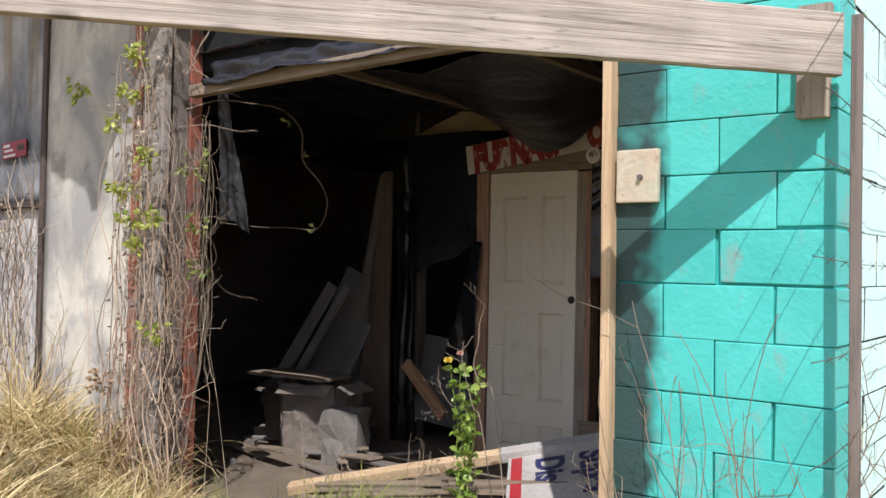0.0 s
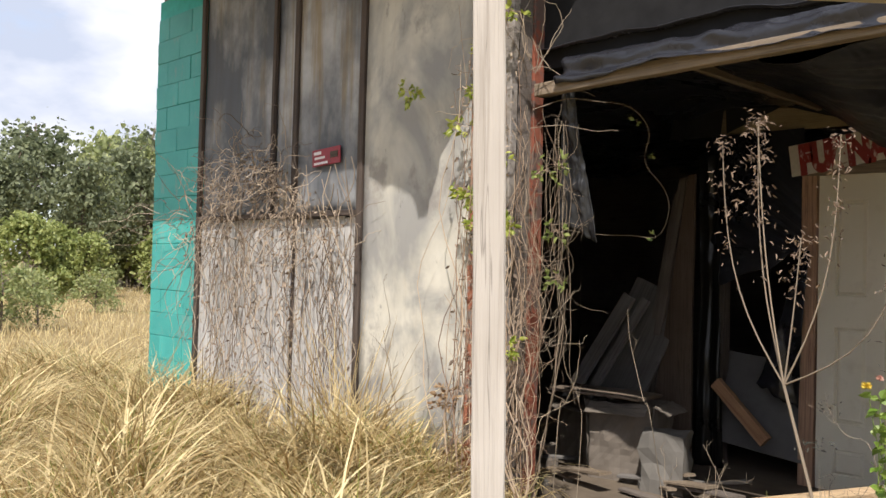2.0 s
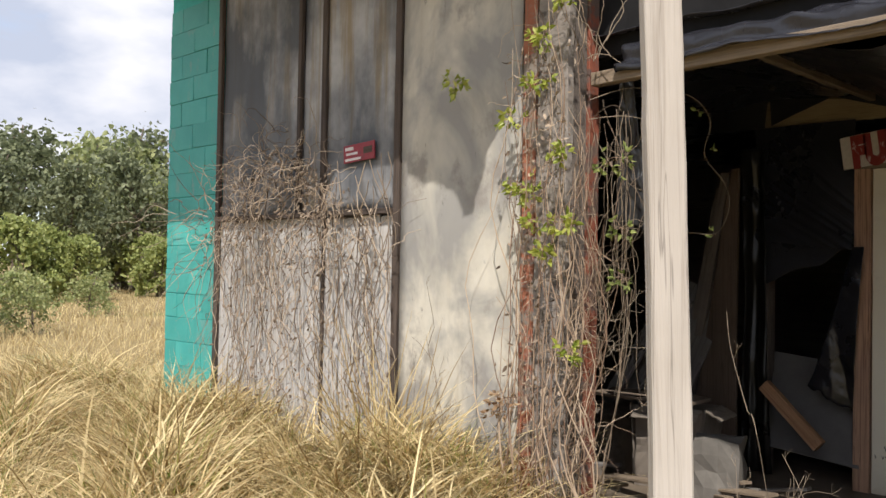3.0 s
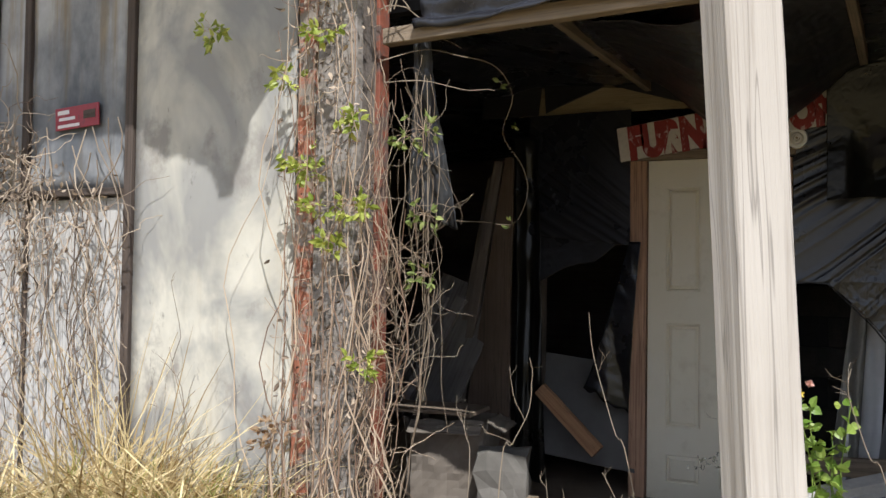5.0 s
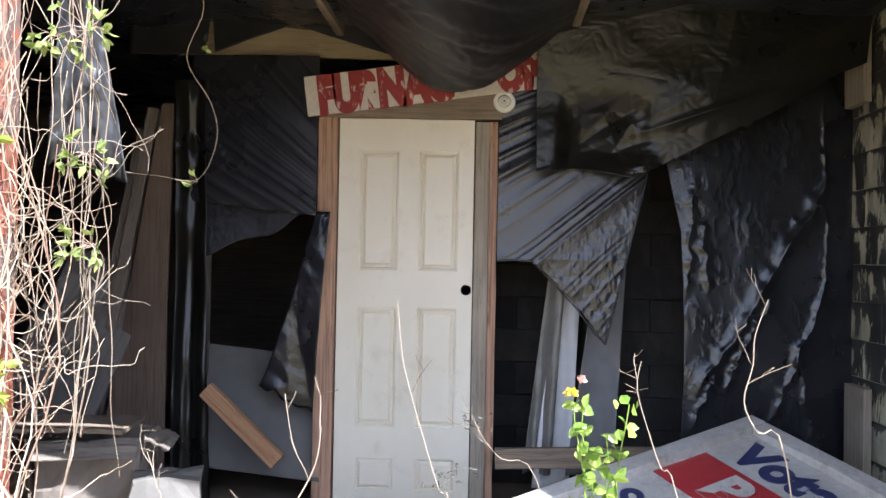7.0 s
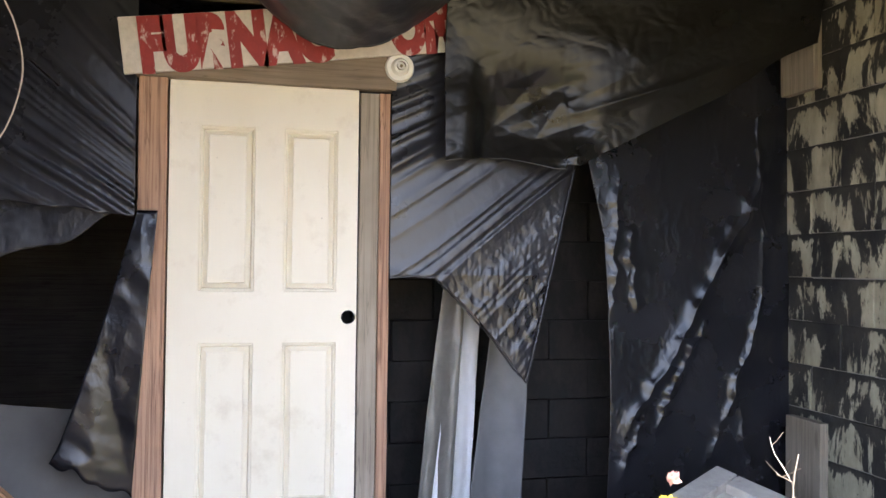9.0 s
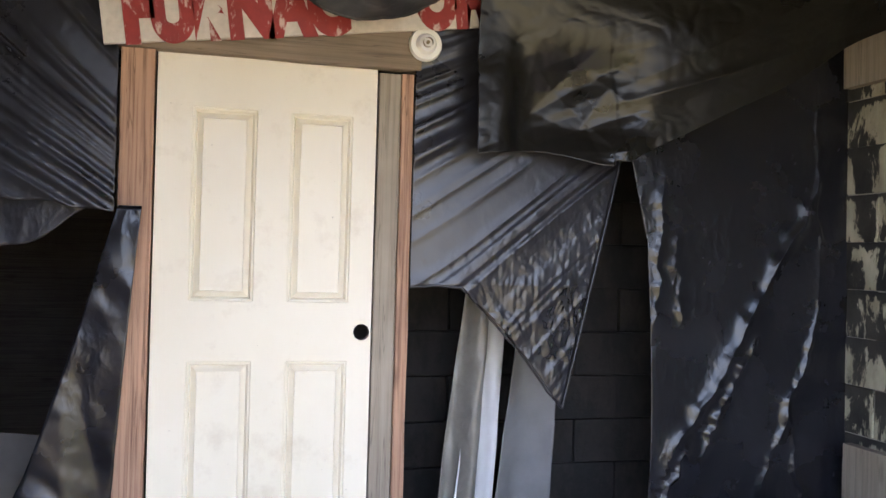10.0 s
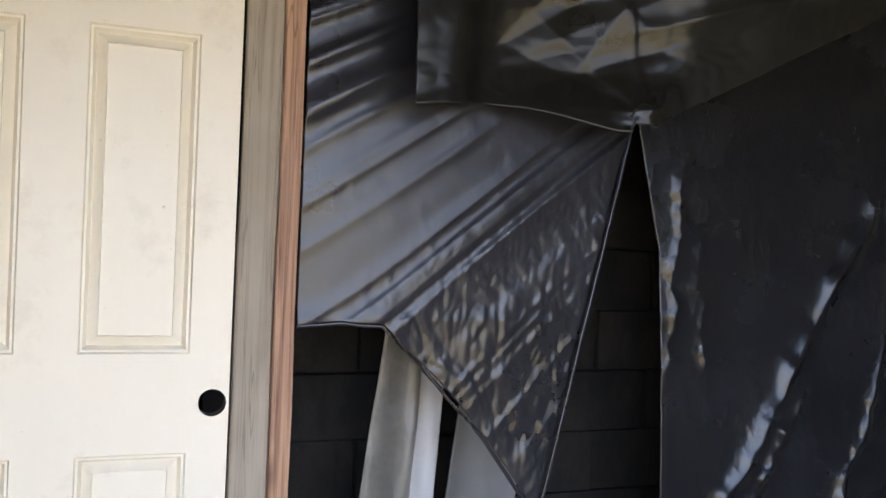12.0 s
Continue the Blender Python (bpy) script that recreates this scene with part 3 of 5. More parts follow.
trim = tagged(part("trim", plank((-1.432, 3.405, 0.0), (-1.45, 3.405, 2.9), 0.036, 0.07, up=(1, 0, 0), seed=5), NEW_WOOD),
              "raw yellow pine board at the edge of the block wall", "trim", kind="structure")

# ---- porch frame ----
beam = tagged(part("porch_beam", plank((-2.36, 1.56, 2.145), (-0.63, 3.29, 2.095), 0.19, 0.04, seed=2, warp=0.006, cuts=30), GREY_WOOD),
              "long weathered grey beam nailed across the porch corner", "beam")
# this beam's shaded side is put into the colour: darker wood than the first
beam_two = tagged(part("porch_beam", plank((-4.9, 1.39, 2.675), (-2.1, 1.40, 2.04), 0.14, 0.04, seed=3, cuts=20), GREYBROWN_WOOD_X), "weathered beam over the porch post, its shaded side put into darker wood", "beam")
porch_post = tagged(part("porch_post", plank((-2.222, 1.3, -0.05), (-2.332, 1.352, 2.08), 0.068, 0.047, up=(0.7, 0.7, 0), seed=8, cuts=30), POST_WOOD),
                    "slim pale grey weathered wooden porch post", "post")
cleat = tagged(part("wall_cleat", plank((-0.735, 3.4, 1.9), (-0.73, 3.4, 2.26), 0.1, 0.04, up=(1, 0, 0), seed=11), GREYBROWN_WOOD), "short grey board nailed upright on the block wall", "board")

# ---- door, upside down in its frame ----
DX, DW, DY, DZ, DH = -3.573, 0.70, 5.78, 0.05, 2.02
door = base("door_1", (DX + DW / 2, DY, DZ), "cream painted six-panel door hung upside down with its knob missing", "door", kind="structure")


def door_leaf():
    bm = bmesh.new()
    # grid of cuts: stiles, mullion, panels with a hole for the lock
    px = [0.0, 0.11, 0.312, 0.42, 0.622, DW]
    pz = [0.0, 0.1, 0.27, 0.43, 1.045, 1.237, 1.855, DH]
    quads = {}
    vs = [[bm.verts.new((DX + x, DY, DZ + z)) for x in px] for z in pz]
    for j in range(len(pz) - 1):
        for i in range(len(px) - 1):
            quads[(i, j)] = bm.faces.new((vs[j][i], vs[j][i + 1], vs[j + 1][i + 1], vs[j + 1][i]))
    for i in (1, 3):
        for j in (1, 3, 5):
            f = quads[(i, j)]
            bmesh.ops.inset_region(bm, faces=[f], thickness=0.005, depth=-0.006)
            bmesh.ops.inset_region(bm, faces=[f], thickness=0.006, depth=0.0)
            bmesh.ops.inset_region(bm, faces=[f], thickness=0.01, depth=-0.014)
            bmesh.ops.inset_region(bm, faces=[f], thickness=0.026, depth=0.014)
            bmesh.ops.inset_region(bm, faces=[f], thickness=0.002, depth=-0.003)
    bm.normal_update()
    rim = [e for e in bm.edges if e.is_boundary]
    made = bmesh.ops.extrude_edge_only(bm, edges=rim)["geom"]
    bmesh.ops.translate(bm, vec=(0, 0.035, 0), verts=[g for g in made if isinstance(g, bmesh.types.BMVert)])
    return bm


leaf_ob = world_child(part("leaf", door_leaf(), DOOR_PAINT), door)
HOLE = Vector((-2.905, DY, 1.191))
cutter = bmesh.new()
bmesh.ops.create_cone(cutter, cap_ends=True, segments=28, radius1=0.027, radius2=0.027, depth=0.3, matrix=Matrix.Translation(HOLE) @ Matrix.Rotation(radians(90), 4, "X"))
cut_ob = part("hole_tool", cutter, DARK_WOOD)
mod = leaf_ob.modifiers.new("lock_hole", "BOOLEAN")
mod.operation, mod.object, mod.solver = "DIFFERENCE", cut_ob, "EXACT"
dg = bpy.context.evaluated_depsgraph_get()
bored = bpy.data.meshes.new_from_object(leaf_ob.evaluated_get(dg))
leaf_ob.modifiers.clear()
leaf_ob.data = bored
bpy.data.objects.remove(cut_ob)
bm = bmesh.new()
bmesh.ops.create_cone(bm, cap_ends=False, segments=28, radius1=0.0272, radius2=0.0272, depth=0.034, matrix=Matrix.Translation(HOLE + Vector((0, 0.018, 0))) @ Matrix.Rotation(radians(90), 4, "X"))
world_child(part("lock_bore", bm, DARK_WOOD), door)

world_child(part("jamb", plank((-3.632, 5.805, 0.0), (-3.63, 5.805, 2.072), 0.1, 0.09, up=(1, 0, 0), seed=21), RED_WOOD), door, )
world_child(part("jamb", plank((-2.831, 5.787, 0.0), (-2.831, 5.787, 2.055), 0.074, 0.03, up=(1, 0, 0), seed=22), GREYBROWN_WOOD), door)
world_child(part("stud", plank((-2.7725, 5.82, 0.0), (-2.7725, 5.82, 2.055), 0.041, 0.12, up=(1, 0, 0), seed=23), RED_WOOD), door)
world_child(part("header", plank((-3.69, 5.77, 2.142), (-2.735, 5.77, 2.134), 0.138, 0.07, seed=24), GREYBROWN_WOOD_X), door)

# ---- lettered board above the door ----
SIGN_WHITE = rough_paint("chipped_white_board", (0.72, 0.68, 0.62), (0.64, 0.56, 0.5), (0.3, 0.24, 0.2), (0.62, 0.75), 0.6, 0.2, scale=5)
SIGN_RED = rough_paint("faded_red_paint", (0.36, 0.035, 0.03), (0.26, 0.03, 0.03), (0.66, 0.5, 0.46), (0.56, 0.62), 0.6, 0.1, scale=11, streaky=True)
lettered = base("lettered_board", (-3.1, 5.71, 2.2), "white board with hand-painted red letters leaning over the door", "sign")
tilt = Matrix.Translation((-3.728, 5.71, 2.066)) @ Matrix.Rotation(radians(-7.5), 4, "Y")
world_child(part("board", box(0, 1.25, 0, 0.02, 0, 0.205, 0.003, tilt), SIGN_WHITE), lettered)


def letters(text, size, m, material, parent, name="lettering", depth=0.001, bold=0.0, squeeze=1.0, label=""):
    cu = bpy.data.curves.new("type", "FONT")
    cu.body, cu.size, cu.extrude, cu.offset = text, size, depth, bold
    tmp = new("type", cu)
    me = bpy.data.meshes.new_from_object(tmp.evaluated_get(bpy.context.evaluated_depsgraph_get()))
    bpy.data.objects.remove(tmp)
    me.transform(m @ Matrix.Diagonal((squeeze, 1, 1, 1)))
    me.materials.append(material)
    ob = new(name, me)
    if label:
        ob["label"] = label
    return world_child(ob, parent)


upright = Matrix.Rotation(radians(90), 4, "X")
letters("FURNAC", 0.25, tilt @ Matrix.Translation((0.065, -0.003, 0.012)) @ upright, SIGN_RED, lettered, bold=0.02, squeeze=0.7, label="red painted capitals")
letters("OM", 0.24, tilt @ Matrix.Translation((0.985, -0.003, 0.015)) @ upright, SIGN_RED, lettered, bold=0.02, squeeze=0.66)

PORCELAIN = plain("white_porcelain", (0.75, 0.73, 0.68), 0.08, 0.3, 20, 0.05)
BRASS = plain("dull_brass", (0.3, 0.24, 0.14), 0.3, 0.45, metal=0.8)
lampholder = base("lamp_holder", (-2.725, 5.71, 2.152), "round white porcelain lamp holder with an empty socket", "lamp holder")
turn = Matrix.Translation((-2.725, 5.722, 2.152)) @ Matrix.Rotation(radians(90), 4, "X")
bm = bmesh.new()
for z, r0, r1, d in ((0.0, 0.057, 0.052, 0.014), (0.016, 0.036, 0.026, 0.02)):
    bmesh.ops.create_cone(bm, cap_ends=True, segments=36, radius1=r0, radius2=r1, depth=d, matrix=turn @ Matrix.Translation((0, 0, z)))
world_child(part("holder", bm, PORCELAIN), lampholder)
bm = bmesh.new()
bmesh.ops.create_cone(bm, cap_ends=False, segments=24, radius1=0.016, radius2=0.016, depth=0.016, matrix=turn @ Matrix.Translation((0, 0, 0.032)))
bmesh.ops.create_cone(bm, cap_ends=True, segments=12, radius1=0.006, radius2=0.006, depth=0.01, matrix=turn @ Matrix.Translation((0, 0, 0.03)))
world_child(part("socket", bm, BRASS), lampholder)

# ---- lintel with film over it, rafters, film ceiling ----
lintel = base("lintel", (-2.8, 3.55, 2.36), "rough timber over the opening with black film draped on it", "lintel", kind="structure")
world_child(part("timber", plank((-4.09, 3.56, 2.345), (-1.3, 3.56, 2.39), 0.065, 0.06, seed=31, cuts=24), GREYBROWN_WOOD_X), lintel)


def roll_shape(s, t):
    return 0.022 * math.sin(t * 9 + s * 5) + 0.018 * noise.noise((s * 22, t * 4, 3)) + 0.03 * noise.noise((s * 6, t * 2, 9))


world_child(part("draped_film", sheet((-3.93, 3.505, 2.35), (2.5, 0.0, 0.03), (0, 0.085, 0.15), 120, 16, roll_shape, 0.004), FILM, smooth=True), lintel, )
ceiling = tagged(part("ceiling", sheet((-7.9, 3.6, 2.66), (6.95, 0, 0), (0, 5.3, 0.02), 90, 60,
                                       lambda s, t: -0.05 - 0.06 * abs(math.sin(s * 18)) + 0.05 * noise.noise((s * 9, t * 6, 1)) + 0.02 * noise.noise((s * 30, t * 24, 4)), -0.004), FILM, smooth=True),
                 "sagging black plastic film ceiling", "ceiling", kind="structure")
# added black sheet: stands in for the deep shade of the gap above the lintel
tagged(part("wall_front_top", box(-4.2, -1.43, 3.665, 3.72, 2.48, 3.62, 0), MATTE_BLACK), "black sheet over the lintel standing in for deep shade", "wall", kind="structure")
for x in (-3.58, -2.38):
    tagged(part("rafter", plank((x, 3.73, 2.57), (x, 5.9, 2.57), 0.14, 0.04, seed=int(-x * 9)), GREYBROWN_WOOD_X), "grey-brown rafter under the film ceiling", "rafter", group="porch rafters")
PLY = wood("pale_plywood", (0.4, 0.32, 0.21), (0.3, 0.23, 0.15), knots=False)
tagged(part("top_plate", plank((-4.45, 5.86, 2.51), (-0.95, 5.86, 2.45), 0.2, 0.02, seed=41), PLY), "pale plywood strip along the top of the inner wall", "plate", kind="structure")
tagged(part("wall_stud", plank((-4.32, 5.93, 0.03), (-4.31, 5.93, 2.5), 0.04, 0.09, up=(1, 0, 0), seed=30), DARK_WOOD), "dark stud of the open inner wall", "stud")


def film(label, corner, u, v, nu, nv, shape, warp=None, mat=None, name="plastic_sheet", group="black film"):
    return tagged(part(name, sheet(corner, u, v, nu, nv, shape, 0.0025, None, warp), mat or FILM, smooth=True), label, "plastic sheet", group=group)


def pulled(seed, angle, freq=7.0, amp=0.022, crumple=0.006):
    return lambda s, t: fold(s, t, seed, angle, freq, amp) + crumple * noise.noise((s * 26, t * 26, seed)) + crumple * 0.6 * noise.noise((s * 55, t * 50, seed + 2))


def rising(low):
    """Trims a sheet's lower edge to low(s)."""
    def trim(s, t):
        k = min(0.97, max(0.0, low(s)))
        return s, k + (1 - k) * t
    return trim


def pointed(s, t):
    """Lower edge level, then falling to a point; the outer edge slants in to it."""
    if s < 0.31:
        bx, bz = 0.18 * s / 0.31, 0.417
    else:
        k = (s - 0.31) / 0.69
        bx, bz = 0.18 + 0.38 * k, 0.417 * (1 - k) + 0.03 * math.sin(math.pi * k)
    z = bz + (1.5 - bz) * t
    x = bx + (0.765 * s - bx) * min(1.0, (z - bz) / (0.89 - bz))
    return x / 0.765, z / 1.5


def creased(seed, apex, count, spread, height):
    """Pulled creases that all run towards one far point, each long and sharp."""
    r = random.Random(seed)
    mid = math.atan2(0.8 - apex[1], 0.45 - apex[0])
    ridges = [(mid + r.uniform(-spread, spread), r.uniform(0.0028, 0.007), height * r.uniform(0.3, 1.0)) for _ in range(count)]

    def shape(s, t):
        x, y = s * 0.92, t * 1.62
        a = math.atan2(y - apex[1], x - apex[0]) + 0.006 * noise.noise((x * 2.2, y * 2.2, seed))
        a += 2 * math.pi if a < mid - math.pi else (-2 * math.pi if a > mid + math.pi else 0)
        h = sum(k * math.exp(-abs((a - c) / w) ** 1.7) for c, w, k in ridges if abs(a - c) < 4 * w)
        return h * (0.75 + 0.5 * noise.noise((x * 4, y * 4, seed + 1)))
    return shape


def crumpled(s, t, seed, amp):
    """Small sharp-edged crinkles."""
    w = noise.noise((s * 9, t * 9, seed)) * 0.06
    return amp * (abs(noise.noise((s * 15 + w * 20, t * 11, seed + 1))) + 0.55 * abs(noise.noise((s * 34, t * 24 + w * 30, seed + 2))))


def crinkle(x, z, cell, seed):
    """Heights on a skewed lattice joined by flat triangles: small sharp facets."""
    x, z = x / cell + 0.35 * noise.noise((x * 9, z * 9, seed)), z / cell
    u, v = x + 0.5 * z, z
    i, j = math.floor(u), math.floor(v)
    a, b = u - i, v - j

    def h(p, q):
        return noise.cell((p + 0.5, q + 0.5, seed + 0.5))
    if a + b < 1:
        return h(i, j) * (1 - a - b) + h(i + 1, j) * a + h(i, j + 1) * b
    return h(i + 1, j + 1) * (a + b - 1) + h(i, j + 1) * (1 - a) + h(i + 1, j) * (1 - b)


def facets(seed, n, amp):
    """Stiff film folded along straight lines: the highest of n tilted planes less the highest of n others."""
    r = random.Random(seed)
    sets = [[(r.uniform(-1, 1), r.uniform(-1, 1), r.uniform(-0.15, 0.15)) for _ in range(n)] for _ in range(2)]

    def shape(s, t):
        up, down = (max(a * (s - 0.5) + b * (t - 0.5) + c for a, b, c in group) for group in sets)
        return amp * (up - 0.7 * down)
    return shape


pull_right = creased(7, (2.9, 2.35), 90, 0.38, 0.0085)
pull_left = creased(9, (2.2, -0.55), 90, 0.5, 0.0085)


def tight_film(s, t):
    """Long creases that run to the upper corner, crumpled towards the hanging point."""
    d = (0.24 + 0.28 * s - t) / 0.16 + 0.5
    loose = min(1.0, max(0.0, d))
    loose = loose * loose * (3 - 2 * loose)
    hem = 0.004 * math.exp(-abs(t - 0.285) * 60)
    x, z = s * 0.765, t * 1.5
    crisp = crumpled(s, t * 1.6, 3, 0.0036) + 0.0018 * crinkle(x - 0.3 * z, z * 0.7, 0.03, 4)
    return pull_right(s, t) * (1 - 0.7 * loose) + crisp * (0.1 + 0.9 * loose) + hem


def wall_sheet(s, t):
    """Nearly flat, with a few long crumpled ridges that climb across it."""
    x, z = -1.8 + 0.88 * s, 0.1 + 2.3 * t
    h = 0.012 * noise.noise((s * 3, t * 2, 3))
    for x0, z0, x1, z1, w, k in ((-1.66, 0.74, -1.1, 1.72, 0.032, 0.03), (-1.55, 0.72, -1.33, 1.17, 0.022, 0.02), (-1.72, 0.5, -1.6, 0.78, 0.02, 0.014), (-1.735, 1.75, -1.765, 1.2, 0.02, 0.01),
                                 (-1.66, 1.2, -1.68, 1.55, 0.02, 0.008), (-1.07, 2.25, -1.06, 1.2, 0.012, 0.007), (-1.06, 1.25, -1.3, 0.6, 0.018, 0.014), (-1.2, 0.9, -1.1, 0.4, 0.02, 0.012)):
        ex, ez = x1 - x0, z1 - z0
        q = ((x - x0) * ex + (z - z0) * ez) / (ex * ex + ez * ez)
        f = min(1.0, max(0.0, 0.5 + 4 * min(q, 1 - q)))
        if f > 0:
            off = ((x - x0) * ez - (z - z0) * ex) / math.hypot(ex, ez) + 0.03 * noise.noise((q * 5, k * 90, 1)) + 0.012 * noise.noise((q * 16, k * 90, 5))
            h += k * f * math.exp(-abs(off / w) ** 1.2) * (0.9 + 0.45 * noise.noise((q * 9, k * 50, 2)))
            h += 0.004 * crinkle(x, z * 0.7, 0.05, 4) * f * math.exp(-(off / (w * 2.4)) ** 2)
    return h


# left of the door: stretched sheet, torn off below
film("black film stretched over the studs and torn off below", (-4.36, 5.79, 1.2), (0.67, 0.0, 0), (0, 0.01, 1.2), 110, 130, lambda s, t: pull_left(s * 0.8, t * 0.75) + 0.0008 * noise.noise((s * 30, t * 40, 2)),
     rising(lambda s: 0.36 + 0.012 * noise.noise((s * 5, 1, 1)) - 0.06 * s), FILM_CRUMPLED)
film("dark flap of film hanging behind the stretched sheet", (-4.36, 5.86, 1.2), (0.66, -0.02, 0), (0, 0.02, 0.6), 50, 40, lambda s, t: facets(14, 5, 0.09)(s, t) + crumpled(s, t, 5, 0.003),
     rising(lambda s: 0.2 + 0.42 * s + 0.1 * noise.noise((s * 4, 1, 1))))
film("limp strip of black film hanging from the door frame", (-3.965, 5.74, 0.56), (0.28, -0.02, 0), (0.08, 0.0, 1.02), 24, 60,
     lambda s, t: facets(61, 6, 0.12)(s, t) * (1.1 - t) + 0.009 * crinkle(s * 0.28, t, 0.11, 9) + 0.002 * crinkle(s * 0.28, t, 0.04, 5),
     lambda s, t: (0.75 * t ** 0.8 + s * (1 - 0.75 * t ** 0.8), t + (1 - t) * (0.12 - 0.14 * s + 0.03 * noise.noise((s * 5, 0, 4)))), FILM_TALL)
film("bunched black film hanging to the floor", (-4.42, 5.74, 0.06), (0.21, 0.02, 0), (-0.02, 0.02, 2.2), 30, 70,
     lambda s, t: 0.05 * noise.noise((s * 3, t * 1.2, 6)) + 0.02 * crinkle(s * 0.2, t * 1.4, 0.16, 6) + 0.03 * noise.noise((1, t * 2.4, 2)), lambda s, t: (s * (0.75 + 0.25 * (1 - t)), t), FILM_OLIVE)
# right of the door: stretched sheet with a hanging point
torn_film = film("black film pulled tight beside the door, torn to a point", (-2.75, 5.76, 0.93), (0.765, 0.03, 0), (0, -0.01, 1.5), 210, 260, tight_film,
     pointed, FILM_CRUMPLED)
# its rolled hems, along the slanting outer edge and the torn lower edge
for name, run in (("hem", [(-2.19, 5.765, 0.93), (-2.115, 5.768, 1.25), (-2.04, 5.77, 1.58), (-1.985, 5.775, 1.82)]), ("hem", [(-2.75, 5.757, 1.345), (-2.66, 5.757, 1.352), (-2.57, 5.755, 1.345), (-2.45, 5.757, 1.225), (-2.33, 5.76, 1.1), (-2.25, 5.762, 0.99), (-2.19, 5.765, 0.93)])):
    vs, fs = [], []
    line = [Vector(run[0])] + [Vector(run[i]).lerp(Vector(run[i + 1]), (k + 1) / 8) for i in range(len(run) - 1) for k in range(8)]
    tube(vs, fs, [p + Vector((0.002 * noise.noise(p * 14), -0.004, 0.002 * noise.noise(p * 17))) for p in line], 0.0045, 0.0045, 6)
    raw(name, vs, fs, FILM_CRUMPLED, torn_film, smooth=True)
# behind it, over the gap to the block wall
film("tall sheet of black film hanging beside the block wall", (-1.80, 5.9, 0.1), (0.88, -0.02, 0), (0.02, 0.06, 2.3), 170, 320,
     wall_sheet,
     lambda s, t: (s + (1 - s) * (0.033 * math.sin(math.pi * min(t, 0.62) / 0.62) - max(0.0, t - 0.62) * 0.6 + max(0.0, 0.12 - t) * 0.8), t), FILM_TALL)
# over the top: a wide dark sheet and a stiff olive fold
def creases(seed, n, slope, cx, cz, reach):
    """Stiff film: many straight folds, up and down in turn, flat between them."""
    r = random.Random(seed)
    lines = [(r.uniform(0, math.pi), cx + r.uniform(-1, 1) * reach, cz + r.uniform(-1, 1) * reach, slope * r.uniform(0.4, 1.0) * (1 if i % 2 else -1)) for i in range(n)]

    def shape(x, z):
        return sum(k * abs((x - px) * math.cos(a) + (z - pz) * math.sin(a)) for a, px, pz, k in lines)
    return shape


billow = creases(27, 24, 0.3, -2.2, 1.98, 0.24)
slack = creases(33, 10, 0.12, -1.7, 2.3, 0.6)


def ceiling_drape(s, t):
    """Flat at its near edge, then billowing in stiff straight folds above the hem."""
    x, z = -2.565 + 1.6 * s, 1.78 + 0.88 * t
    k = math.exp(-((x + 2.21) / 0.21) ** 6) * math.exp(-((z - 1.97) / 0.22) ** 4)
    ridge = 0.03 * math.exp(-abs((z - 2.1 - 0.35 * (x + 1.75)) / 0.025) ** 1.4) * math.exp(-((x + 1.75) / 0.25) ** 2)
    return 0.02 * noise.noise((s * 4, t * 3, 12)) + slack(x, z) + k * (0.05 + 0.8 * billow(x, z)) + ridge + crumpled(s, t, 2, 0.004) + 0.012 * math.exp(-t * 40)


film("wide olive-black film sagging from the ceiling in stiff folds", (-2.565, 5.66, 1.78), (1.6, 0.1, 0), (0, -0.1, 0.88), 320, 180, ceiling_drape,
     rising(lambda s: 0.015 + 0.03 * math.sin(s * 14) * (s < 0.3) + max(0.0, s - 0.33) * 0.95 - 0.03 * noise.noise((s * 5, 0, 3))), FILM_OLIVE)
# left of the door: the ceiling film comes down before the plate and is hitched up in its middle
film("black ceiling film hitched up before the plywood plate", (-4.7, 5.78, 2.36), (1.45, -0.02, 0), (0, 0.02, 0.32), 60, 24, lambda s, t: 0.012 * noise.noise((s * 6, t * 2, 8)) + crumpled(s, t * 0.3, 5, 0.006),
     rising(lambda s: 0.12 + (0.5 * (s - 0.3) / 0.3 if 0.3 < s < 0.6 else 0.0 if s < 0.3 else max(0.0, 0.5 - 0.5 * (s - 0.6) / 0.35))), FILM_DULL)
# the bag that hangs in front of the lettered board
film("heavy bag of black film sagging from the rafters over the door", (-3.5, 4.3, 2.53), (1.1, 0, 0), (0.0, 1.26, -0.02), 100, 80,
     lambda s, t: -(0.36 * math.sin(math.pi * min(1, max(0, s))) ** 1.3 * (0.25 + 0.75 * t ** 1.5)) + facets(52, 6, 0.1)(s, t) * math.sin(math.pi * s) + 0.02 * fold(s, t, 4, 35, 6, 0.8) * math.sin(math.pi * s) + crumpled(s, t, 6, 0.008),
     None, FILM_DULL, "sagging_film")

# ---- torn strip of cloudy plastic under the lintel ----
CLOUDY = film_material("cloudy_grey_plastic", (0.02, 0.021, 0.023), 0.35, 0.5)
film("ragged strip of cloudy grey plastic hanging from the lintel", (-4.1, 3.8, 1.6), (0.25, 0.02, 0), (0.0, -0.12, 0.8), 30, 60, lambda s, t: 0.03 * noise.noise((s * 5, t * 2, 4)) + crumpled(s * 0.4, t, 3, 0.02),
     lambda s, t: (0.42 + (s - 0.5) * (0.28 + 0.72 * (1 - t) ** 1.6) + 0.05 * noise.noise((t * 4, 2, s)), t + (1 - t) * (0.05 * math.sin(s * 5))), CLOUDY)

